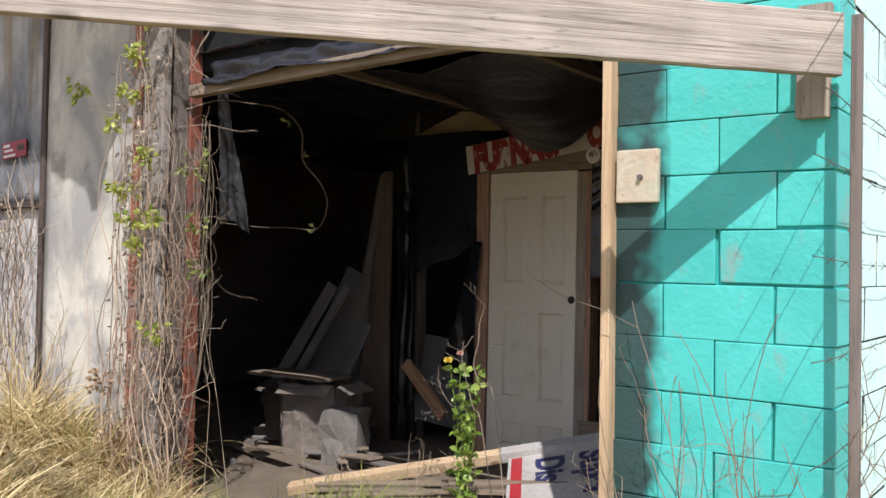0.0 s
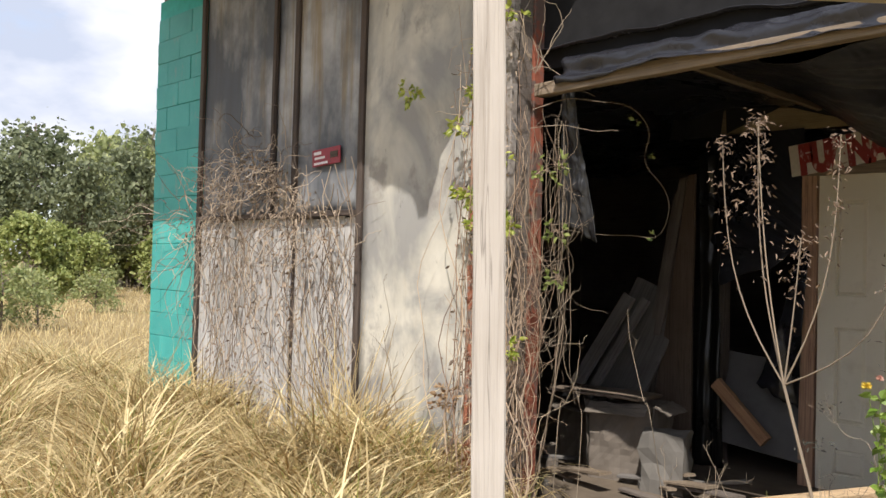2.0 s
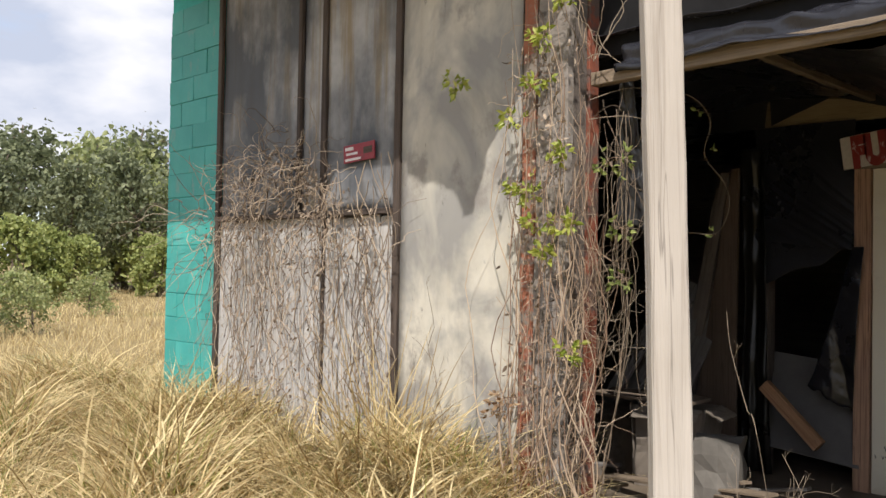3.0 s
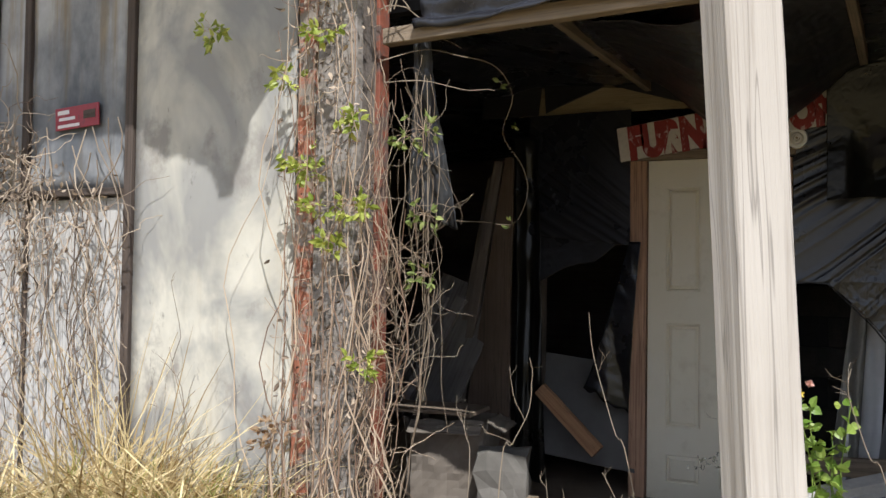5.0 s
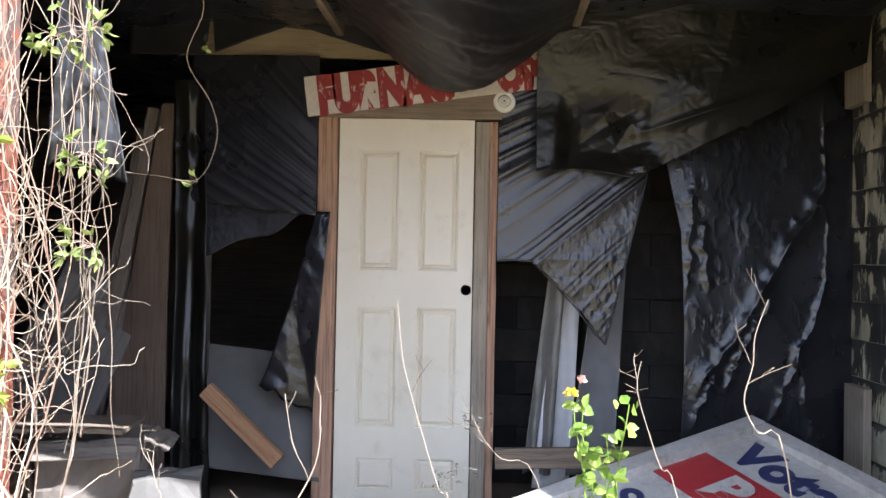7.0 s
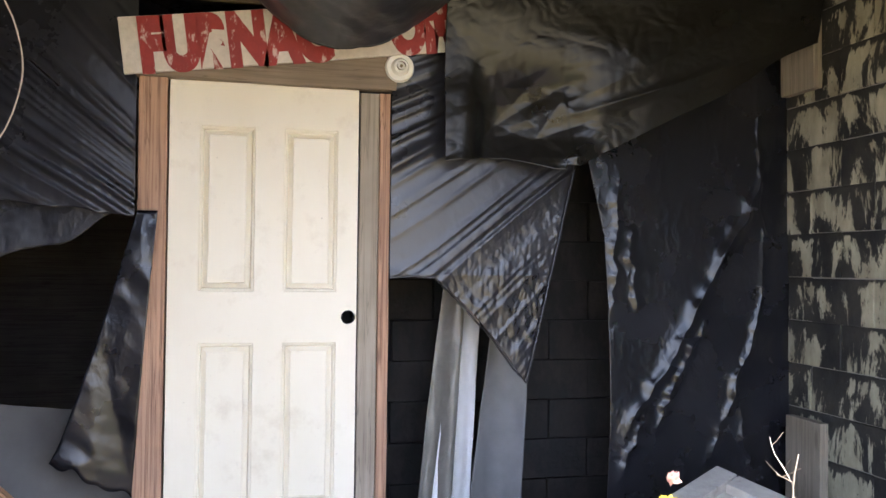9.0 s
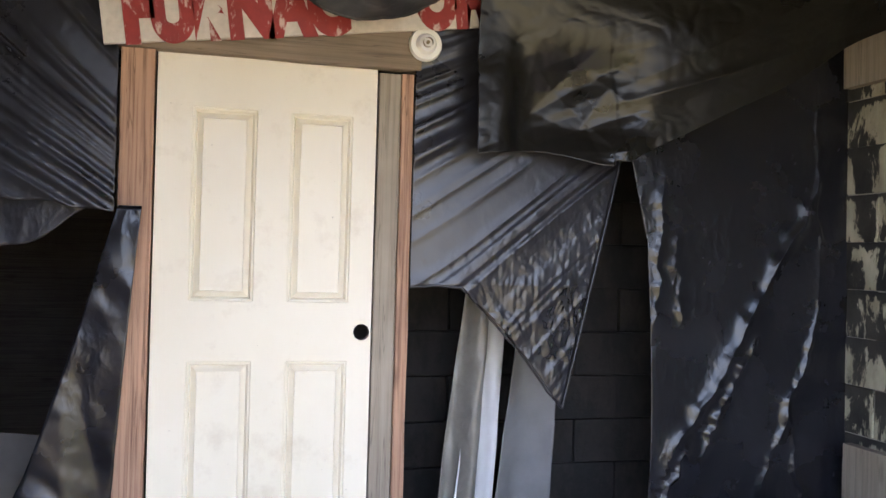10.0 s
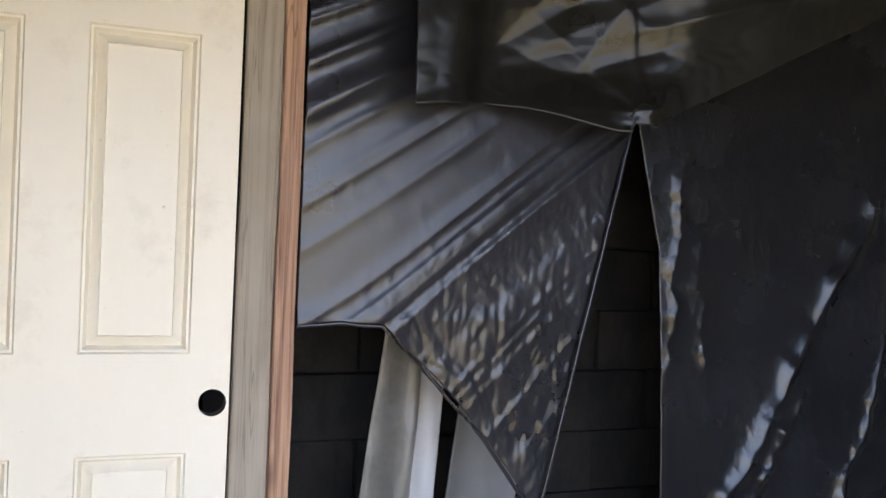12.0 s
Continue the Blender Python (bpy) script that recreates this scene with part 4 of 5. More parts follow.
# ---- cloths behind the torn film ----
CLOTH_WHITE = plain("dirty_white_cloth", (0.68, 0.68, 0.69), 0.14, 0.85, 9, 0.15)
CLOTH_GREY = plain("grey_cloth", (0.2, 0.2, 0.205), 0.25, 0.85, 7, 0.15)
CLEAR = film_material("cloudy_plastic", (0.2, 0.19, 0.17), 0.3, 0.7)
for name, label, x0, x1, z0, z1, y, mat, k in (("curtain", "dirty white curtain hanging in the gap", -2.53, -2.33, 0.12, 1.5, 6.1, CLOTH_WHITE, 1),
                                               ("curtain", "grey curtain bunched beside the white one", -2.34, -2.09, 0.18, 1.5, 6.16, CLOTH_GREY, 2),
                                               ("plastic_sheet", "cloudy plastic wrap hanging by the curtain", -2.58, -2.44, 0.2, 1.5, 6.06, CLEAR, 3)):
    tagged(part(name, sheet((x0, y, z0), (x1 - x0, 0, 0), (0.06 if k < 3 else 0.08, 0, z1 - z0), 26, 50,
                            lambda s, t, k=k: 0.045 * math.sin(s * (2.2 + 1.2 * k) + k) * (1.1 - 0.5 * t) + 0.01 * noise.noise((s * 5, t * 8, k)), 0.003, None, lambda s, t, k=k: (1 - (1 - s) * (1.05 - 0.5 * t), t)), mat, smooth=True), label, "curtain")
tagged(part("sill_board", plank((-2.74, 5.62, 0.37), (-1.62, 5.66, 0.40), 0.1, 0.04, seed=51), GREYBROWN_WOOD_X), "pale grey board lying across the gap beside the door", "board")
tagged(part("wall_board", plank((-0.955, 5.77, 2.16), (-0.955, 5.77, 2.56), 0.24, 0.04, up=(0, 1, 0), seed=52), GREYBROWN_WOOD), "short plank fixed to the block wall", "board", group="boards on the block wall")
tagged(part("wall_board", plank((-0.955, 5.72, 0.05), (-0.955, 5.72, 0.76), 0.24, 0.04, up=(0, 1, 0), seed=53), GREYBROWN_WOOD), "short plank fixed to the block wall", "board", group="boards on the block wall")

# ---- the fallen campaign board ----
BOARD_WHITE = rough_paint("dirty_white_paint", (0.5, 0.48, 0.45), (0.38, 0.36, 0.33), (0.2, 0.18, 0.15), (0.56, 0.74), 0.6, 0.25, scale=4)
PRINT_RED = plain("printed_red", (0.34, 0.03, 0.035), 0.2, 0.5)
PRINT_BLUE = plain("printed_blue", (0.03, 0.035, 0.1), 0.2, 0.5)
A, B = Vector((-1.56, 5.4, 0.63)), Vector((-3.85, 4.15, 0.09))
ax_down = (B - A).normalized()
ax_read = Vector((0.38, -0.56, -0.15))
ax_read = (ax_read - ax_down * ax_read.dot(ax_down)).normalized()
ax_n = ax_read.cross(-ax_down).normalized()
SIGN_M = Matrix((( *ax_read, 0), (*(-ax_down), 0), (*ax_n, 0), (0, 0, 0, 1))).transposed()
SIGN_M = Matrix.Translation(A) @ SIGN_M
SL, SH = 1.1, (B - A).length
campaign = base("campaign_sign", A, "fallen white-framed campaign sign in red, white and blue", "sign")


def on_sign(x0, x1, y0, y1, z0, z1, bevel=0.002):
    return box(x0, x1, y0, y1, z0, z1, bevel, SIGN_M)


PH = 1.36
world_child(part("panel", on_sign(0.03, SL, -PH, -0.03, -0.02, -0.008), BOARD_WHITE), campaign)
world_child(part("frame_rail", on_sign(0, 0.085, -1.4, 0, -0.03, 0.03, 0.004), BOARD_WHITE), campaign)
world_child(part("frame_rail", on_sign(0.003, 0.085, -SH, -1.402, -0.03, 0.028, 0.004), NEW_WOOD), campaign)
world_child(part("frame_rail", on_sign(0.09, SL, -0.085, 0, -0.03, 0.028, 0.004), BOARD_WHITE), campaign)
world_child(part("red_band", on_sign(0.1, SL, -0.66, -0.37, -0.007, -0.0035, 0), PRINT_RED), campaign)
world_child(part("red_stripe", on_sign(0.1, SL, -1.34, -1.28, -0.007, -0.0035, 0), PRINT_RED), campaign)
flat = SIGN_M @ Matrix.Translation((0, 0, -0.006))
letters("Vote", 0.25, flat @ Matrix.Translation((0.17, -0.31, 0)), PRINT_BLUE, campaign, depth=0.002, bold=0.012, label="dark blue word")
letters("Bar", 0.29, flat @ Matrix.Translation((0.3, -0.61, 0.003)), BOARD_WHITE, campaign, depth=0.002, bold=0.012, label="white letters on the red band")
letters("Super", 0.22, flat @ Matrix.Translation((0.14, -0.96, 0)), PRINT_BLUE, campaign, depth=0.002, bold=0.006)
letters("Dis", 0.22, flat @ Matrix.Translation((0.14, -1.2, 0)), PRINT_BLUE, campaign, depth=0.002, bold=0.006)

# ---- junk in the left half of the porch ----
def leaning(label, a, b, w, th, mat, seed, up=(1, 0, 0), name="leaning_board"):
    return tagged(part(name, plank(a, b, w, th, up=up, seed=seed), mat), label, "board", group="leaning boards")


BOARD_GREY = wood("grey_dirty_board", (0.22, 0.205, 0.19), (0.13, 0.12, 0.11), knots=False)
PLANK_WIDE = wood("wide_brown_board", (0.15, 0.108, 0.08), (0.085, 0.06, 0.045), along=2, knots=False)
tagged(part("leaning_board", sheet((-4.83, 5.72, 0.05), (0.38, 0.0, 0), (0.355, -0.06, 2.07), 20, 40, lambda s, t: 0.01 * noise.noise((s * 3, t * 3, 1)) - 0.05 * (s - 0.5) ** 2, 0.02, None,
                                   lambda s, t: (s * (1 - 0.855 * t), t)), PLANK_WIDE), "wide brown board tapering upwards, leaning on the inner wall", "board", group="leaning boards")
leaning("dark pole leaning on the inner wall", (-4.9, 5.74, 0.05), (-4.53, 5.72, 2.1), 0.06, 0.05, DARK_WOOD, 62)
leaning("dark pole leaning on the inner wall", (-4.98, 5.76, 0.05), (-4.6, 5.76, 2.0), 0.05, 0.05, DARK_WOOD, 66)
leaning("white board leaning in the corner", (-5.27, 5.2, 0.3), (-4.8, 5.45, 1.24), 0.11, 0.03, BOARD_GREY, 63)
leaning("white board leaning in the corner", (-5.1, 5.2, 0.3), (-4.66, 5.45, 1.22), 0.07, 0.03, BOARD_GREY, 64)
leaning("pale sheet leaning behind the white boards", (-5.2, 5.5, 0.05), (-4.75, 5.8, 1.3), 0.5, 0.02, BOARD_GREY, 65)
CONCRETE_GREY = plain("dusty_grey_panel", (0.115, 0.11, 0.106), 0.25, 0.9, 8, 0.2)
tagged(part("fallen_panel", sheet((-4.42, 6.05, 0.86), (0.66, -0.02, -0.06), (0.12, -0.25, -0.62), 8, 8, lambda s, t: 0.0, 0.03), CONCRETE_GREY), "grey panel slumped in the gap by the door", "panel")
tagged(part("loose_board", plank((-4.2, 5.62, 0.67), (-3.82, 5.6, 0.325), 0.085, 0.045, seed=67), wood("orange_brown_board", (0.42, 0.24, 0.13), (0.26, 0.13, 0.07))), "broken orange-brown board lying in the gap", "board")
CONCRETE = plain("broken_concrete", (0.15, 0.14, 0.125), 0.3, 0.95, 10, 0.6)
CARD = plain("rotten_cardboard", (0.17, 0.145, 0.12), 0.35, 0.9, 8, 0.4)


def rubble(name, at, size, seed, mat, label, category="rubble", turn_z=0):
    bm = bmesh.new()
    bmesh.ops.create_cube(bm, size=1)
    bmesh.ops.subdivide_edges(bm, edges=bm.edges[:], cuts=3, use_grid_fill=True)
    for v in bm.verts:
        v.co = Vector((v.co.x * size[0], v.co.y * size[1], v.co.z * size[2]))
        v.co += noise.noise_vector(v.co * 9 + Vector((seed, 0, 0))) * min(size) * 0.16
    ob = tagged(part(name, bm, mat), label, category, group="porch junk")
    ob.matrix_world = Matrix.Translation(at) @ Matrix.Rotation(turn_z, 4, "Z")
    return ob


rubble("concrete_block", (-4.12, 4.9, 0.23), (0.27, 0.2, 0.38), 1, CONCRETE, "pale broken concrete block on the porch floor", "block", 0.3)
def carton(at, size, turn_z, label, seed):
    """A rotten carton: four slumped walls, a floor and the flaps that are left."""
    r = random.Random(seed)
    ob = base("box", at, label, "box", "porch junk")
    lx, ly, lz = size
    m = Matrix.Translation(at) @ Matrix.Rotation(turn_z, 4, "Z")

    def side(name, corner, u, v, amp):
        sd = r.random() * 30
        bm = sheet(corner, u, v, 12, 12, lambda s, t: amp * noise.noise((s * 3, t * 3, sd)) + amp * 0.4 * noise.noise((s * 9, t * 9, sd)), 0.006, None, lambda s, t: (s, t * (1 + 0.06 * noise.noise((s * 4, sd, 0)))))
        bmesh.ops.transform(bm, matrix=m, verts=bm.verts)
        world_child(part(name, bm, CARD), ob)
    side("front", (-lx / 2, -ly / 2, 0), (lx, 0, 0), (0.01, -0.02, lz), 0.025)
    side("back", (-lx / 2, ly / 2, 0), (lx, 0, 0), (0, 0.02, lz), 0.02)
    side("side", (-lx / 2, -ly / 2, 0), (0, ly, 0), (-0.03, 0, lz), 0.02)
    side("side", (lx / 2, -ly / 2, 0), (0, ly, 0), (0.02, 0, lz), 0.02)
    side("flap", (-lx / 2 + 0.01, -ly / 2 - 0.02, lz), (lx, 0, 0.01), (0, -0.1, -0.06), 0.015)
    side("flap", (lx / 2 + 0.02, -ly / 2, lz), (0, ly, 0), (0.1, 0, -0.05), 0.015)
    side("floor", (-lx / 2, -ly / 2, 0.005), (lx, 0, 0), (0, ly, 0), 0.002)
    return ob


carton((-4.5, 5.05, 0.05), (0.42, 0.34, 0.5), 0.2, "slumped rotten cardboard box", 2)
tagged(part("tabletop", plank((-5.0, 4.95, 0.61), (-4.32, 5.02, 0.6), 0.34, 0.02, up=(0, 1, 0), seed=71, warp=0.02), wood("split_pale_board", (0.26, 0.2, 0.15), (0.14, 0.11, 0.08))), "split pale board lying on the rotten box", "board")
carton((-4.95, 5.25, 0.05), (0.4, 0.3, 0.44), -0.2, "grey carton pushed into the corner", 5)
rnd = random.Random(12)
for k in range(26):
    x, y = rnd.uniform(-5.3, -3.75), rnd.uniform(4.2, 5.5)
    if rnd.random() < 0.5:
        a = rnd.uniform(-0.7, 0.7)
        ln = rnd.uniform(0.25, 0.7)
        z = 0.075 + 0.02 * (k % 4)
        tagged(part("scrap_wood", plank((x, y, z), (x + ln * math.cos(a), y + ln * math.sin(a), z + rnd.uniform(0, 0.08)), rnd.uniform(0.04, 0.12), 0.018, up=(-math.sin(a), math.cos(a), 0), seed=k + 100),
                    rnd.choice([GREYBROWN_WOOD_X, DARK_WOOD, BOARD_GREY])), "scrap of broken board on the dirt floor", "scrap wood", group="scrap wood")
    else:
        sz = rnd.uniform(0.05, 0.14)
        rubble("rubble", (x, y, 0.04 + sz * 0.4), (sz, sz * rnd.uniform(0.6, 1), sz * rnd.uniform(0.5, 0.9)), k, rnd.choice([CONCRETE, CARD, CONCRETE]), "lump of rubble on the dirt floor", "rubble", rnd.uniform(0, 3))
for k in range(7):
    y = 3.9 + k * 0.05
    tagged(part("scrap_wood", plank((-3.6 + rnd.uniform(-0.2, 0.2), y, 0.07 + 0.012 * k), (-2.5 + rnd.uniform(-0.3, 0.3), y + 0.35, 0.12 + 0.03 * k), 0.06, 0.018, up=(-0.3, 1, 0), seed=k + 140), GREYBROWN_WOOD_X),
           "weathered board in a heap before the opening", "scrap wood", group="scrap wood")

# ---- bits on the front walls ----
STEEL_PLATE = rough_paint("painted_plywood_patch", (0.5, 0.5, 0.38), (0.56, 0.45, 0.33), (0.32, 0.12, 0.07), (0.6, 0.75), 0.7, 0.4, scale=9)
hasp = base("latch_plate", (-1.33, 3.39, 1.74), "square wooden latch plate with rust stains on the block wall", "plate")
world_child(part("plate", box(-1.41, -1.25, 3.385, 3.412, 1.645, 1.835, 0.006), STEEL_PLATE), hasp)
bm = bmesh.new()
bmesh.ops.create_cone(bm, cap_ends=True, segments=14, radius1=0.011, radius2=0.009, depth=0.02, matrix=Matrix.Translation((-1.315, 3.38, 1.735)) @ Matrix.Rotation(radians(90), 4, "X"))
world_child(part("bolt", bm, ROOF_METAL), hasp)
RED_SIGN = rough_paint("red_notice", (0.36, 0.035, 0.05), (0.28, 0.03, 0.045), (0.1, 0.05, 0.06), (0.55, 0.7), 0.5, 0.1, scale=8)
PRINT_WHITE = plain("printed_white", (0.75, 0.7, 0.7), 0.1, 0.6)
notice = base("notice", (-5.75, 3.42, 2.09), "small red notice with worn white print", "sign")
nm = Matrix.Translation((-5.9, 3.412, 2.035)) @ Matrix.Rotation(radians(-3), 4, "Y")
world_child(part("board", box(0, 0.3, 0, 0.008, 0.01, 0.12, 0.002, nm), RED_SIGN), notice)
for k, (x0, x1, z0, z1) in enumerate(((0.02, 0.1, 0.085, 0.105), (0.03, 0.14, 0.055, 0.07), (0.02, 0.17, 0.02, 0.035), (0.2, 0.28, 0.05, 0.09))):
    world_child(part("print_bar", box(x0, x1, -0.003, -0.001, z0, z1, 0, nm), PRINT_WHITE if k < 3 else BATTEN), notice)

WIRE = plain("rusty_wire", (0.12, 0.09, 0.07), 0.3, 0.6, metal=0.5)
fence_post = tagged(part("fence_post", plank((-0.575, 3.3, -0.05), (-0.58, 3.29, 2.18), 0.03, 0.03, up=(1, 0, 0), seed=91), DARK_WOOD), "slim weathered fence post by the block wall", "fence post")
for k, z in enumerate((2.21, 1.9, 1.71, 1.45, 1.18, 0.9)):
    vs, fs = [], []
    n = 60
    pts = [Vector((-0.6 + 0.012 * noise.noise((i * 0.3, k, 0)), 2.9 + 5.5 * i / n, z + 0.03 * math.sin(i * 0.2 + k) * 0.5)) for i in range(n + 1)]
    tube(vs, fs, pts, 0.0016, 0.0016, 4)
    for i in range(2, n, 2):
        for d in (Vector((0.012, 0.004, 0.014)), Vector((-0.012, 0.004, 0.014))):
            tube(vs, fs, [pts[i] - d, pts[i] + d], 0.0014, 0.0005, 3)
    tagged(raw("barbed_wire", vs, fs, WIRE), "strand of rusty barbed wire along the block wall", "wire", group="barbed wire strands")

# ---- dead vines, leaves and weeds ----
VINE = leafy("dead_vine", (0.19, 0.115, 0.075), (0.55, 0.43, 0.31), 0.8, 0.0)
VINE_GREY = leafy("grey_creeper", (0.1, 0.07, 0.05), (0.55, 0.45, 0.34), 0.8, 0.0)
VINE_PALE = leafy("pale_twig", (0.15, 0.11, 0.075), (0.38, 0.31, 0.23), 0.8, 0.0)
GREEN = leafy("bright_leaf", (0.22, 0.3, 0.04), (0.62, 0.64, 0.16), 0.45, 0.4)
GREEN_ROSE = leafy("fresh_leaf", (0.13, 0.24, 0.03), (0.42, 0.52, 0.12), 0.4, 0.35)
GREEN_DULL = leafy("dull_leaf", (0.14, 0.2, 0.05), (0.34, 0.38, 0.12), 0.5, 0.35)
BROWN_LEAF = leafy("withered_leaf", (0.25, 0.15, 0.08), (0.5, 0.38, 0.24), 0.8, 0.25)
rnd = random.Random(5)


def vine_bundle(name, label, strands, mat):
    vs, fs = [], []
    for pts, r0, r1 in strands:
        tube(vs, fs, pts, r0, r1, 4)
    return tagged(raw(name, vs, fs, mat), label, "vine", kind="stuff")


def climbing(x, y, z0, z1, sway, n=16):
    """A stem that climbs, leaning about as it goes."""
    ph = rnd.random() * 50
    return [Vector((x + sway * noise.noise((i * 0.22, ph, 0)) * 1.6, y + 0.07 * noise.noise((i * 0.25, ph, 9)), z0 + (z1 - z0) * i / n)) for i in range(n + 1)]


strands = []
for k in range(34):
    x = rnd.gauss(-4.2, 0.13)
    strands.append((climbing(x, 3.33 - rnd.random() * 0.1, 0.0, rnd.uniform(0.9, 2.9), rnd.uniform(0.05, 0.22)), rnd.uniform(0.002, 0.0055), 0.0012))
for k in range(42):
    p = (rnd.uniform(-4.35, -3.95), 3.32, rnd.uniform(0.7, 2.75))
    strands.append((wander(p, (rnd.uniform(-0.8, 0.6), -0.1, rnd.uniform(-1.1, 0.3)), rnd.uniform(0.2, 0.42), 16, rnd, 0.38, 0.06), 0.0021, 0.0009))
for k in range(16):
    strands.append((climbing(rnd.gauss(-4.04, 0.05), 3.36 + rnd.random() * 0.12, rnd.uniform(0.0, 0.5), rnd.uniform(1.1, 2.5), rnd.uniform(0.08, 0.2), 22), rnd.uniform(0.0016, 0.0035), 0.001))
for k in range(60):
    p = (rnd.gauss(-4.0, 0.05), 3.36 + rnd.random() * 0.1, rnd.uniform(0.3, 1.5))
    strands.append((wander(p, (rnd.uniform(-0.5, 0.5), 0.05, rnd.uniform(-0.4, 1)), rnd.uniform(0.15, 0.35), 16, rnd, 0.24, 0.0), 0.0014, 0.0008))
vine_bundle("dead_vines", "tangle of dead tan vines climbing the opening post", strands, VINE)
# pale loops that hang free in the opening
strands = []
def arc(a, b, sag, n=22):
    """A slack stem between two points."""
    ph = rnd.random() * 40
    a, b = Vector(a), Vector(b)
    return [a.lerp(b, i / n) + Vector((0.05 * noise.noise((i * 0.2, ph, 0)), 0.03 * noise.noise((i * 0.2, ph, 4)), -sag * math.sin(math.pi * i / n) + 0.03 * noise.noise((i * 0.3, ph, 7)))) for i in range(n + 1)]


for k in range(11):
    x = -3.93 + rnd.uniform(-0.05, 0.12)
    strands.append((arc((x, 3.48, rnd.uniform(1.8, 2.36)), (x + rnd.gauss(0.02, 0.06), 3.46, rnd.uniform(0.7, 1.5)), 0.02), rnd.uniform(0.0012, 0.002), 0.0009))
for k in range(16):
    z = rnd.uniform(0.9, 1.9)
    strands.append((arc((-4.05, 3.4, z), (-3.9 + 0.24 * rnd.random(), 3.5, z + rnd.uniform(-0.1, 0.4)), rnd.uniform(-0.02, 0.1)), 0.0015, 0.0009))
for k in range(3):
    strands.append((arc((-3.98 + 0.01 * k, 3.44, 0.3), (-3.8 - 0.01 * k, 3.5, 1.32), 0.1), 0.003, 0.002))
def smooth_run(pts, n=5):
    """A smooth line through a few points."""
    pts = [Vector(p) for p in pts]
    out = []
    for i in range(len(pts) - 1):
        a, b, c, d = pts[max(i - 1, 0)], pts[i], pts[i + 1], pts[min(i + 2, len(pts) - 1)]
        for k in range(n):
            u = k / n
            out.append(0.5 * (2 * b + (c - a) * u + (2 * a - 5 * b + 4 * c - d) * u * u + (3 * b - a - 3 * c + d) * u ** 3))
    return out + [pts[-1]]


# the long loop that swings out into the opening and back
strands.append((smooth_run([(-4.072, 3.50, 2.236), (-3.943, 3.62, 2.294), (-3.859, 3.75, 2.292), (-3.758, 3.92, 2.271), (-3.730, 4.05, 2.161), (-3.819, 4.15, 2.012), (-3.763, 4.25, 1.876), (-3.756, 4.30, 1.756), (-3.812, 4.28, 1.614), (-3.908, 4.15, 1.611), (-3.955, 3.95, 1.607), (-4.013, 3.70, 1.622)]), 0.0022, 0.0016))
for k in range(16):
    top = Vector((rnd.uniform(-4.1, -3.88), 3.42 + rnd.random() * 0.14, rnd.uniform(1.5, 2.3)))
    strands.append((wander(top, (rnd.uniform(-0.2, 0.22), rnd.uniform(-0.1, 0.1), -1), rnd.uniform(0.35, 0.8), 16, rnd, 0.13, 0.04), rnd.uniform(0.001, 0.002), 0.0007))
for k in range(5):
    a = rnd.uniform(0, 6.28)
    mid, r0 = Vector((rnd.uniform(-4.0, -3.85), 3.48, rnd.uniform(1.25, 2.1))), rnd.uniform(0.05, 0.11)
    strands.append(([mid + Vector((r0 * math.cos(a + i * 0.28), 0.03 * math.sin(i * 0.5), 1.3 * r0 * math.sin(a + i * 0.28))) for i in range(15)], 0.0013, 0.0008))
strands.append((wander((-4.0, 3.4, 2.12), (0.7, 0.7, 0.12), 0.45, 14, rnd, 0.12, 0.05), 0.0026, 0.0012))
for k in range(9):
    strands.append((wander((-3.98 + rnd.uniform(-0.1, 0.1), 3.45, 2.4 + rnd.random() * 0.1), (rnd.uniform(-0.5, 0.8), 0.1, rnd.uniform(0.2, 0.9)), 0.4, 10, rnd, 0.25), 0.0028, 0.0012))
vine_bundle("hanging_vines", "pale dead vine loops hanging in the opening", strands, VINE_PALE)
# heap of dead creeper on the pale panels
strands = []
for k in range(300):
    x = -6.45 + rnd.gauss(0, 0.42)
    top_z = 2.25 - 0.55 * abs(x + 6.4) + rnd.gauss(0, 0.08)
    if rnd.random() < 0.72:
        p = (x, 3.32 - rnd.random() * 0.12, top_z - rnd.random() * 0.35)
        strands.append((wander(p, (rnd.gauss(0, 1), -0.3, rnd.gauss(0.2, 0.6)), rnd.uniform(0.2, 0.55), 14, rnd, 0.4, 0.08), 0.003, 0.0013))
    else:
        z1 = min(1.9, top_z)
        strands.append((climbing(rnd.uniform(-7.25, -5.45), 3.38 - rnd.random() * 0.06, rnd.uniform(0.2, 0.9), rnd.uniform(1.1, z1 + 0.2), 0.13), 0.0022, 0.003))
for k in range(60):
    strands.append((wander((rnd.uniform(-7.6, -5.5), 3.33, rnd.uniform(1.5, 1.85)), (rnd.gauss(0, 0.8), -0.15, -0.6), rnd.uniform(0.4, 1.1), 14, rnd, 0.2, 0.04), 0.0026, 0.0012))
for k in range(12):
    strands.append((wander((rnd.uniform(-8.1, -7.3), 3.3, rnd.uniform(1.6, 1.9)), (-0.7, -0.2, 0.3), rnd.uniform(0.4, 0.9), 12, rnd, 0.25, 0.06), 0.003, 0.0012))
vine_bundle("creeper_heap", "heap of dead creeper draped over the pale wall panels", strands, VINE_GREY)

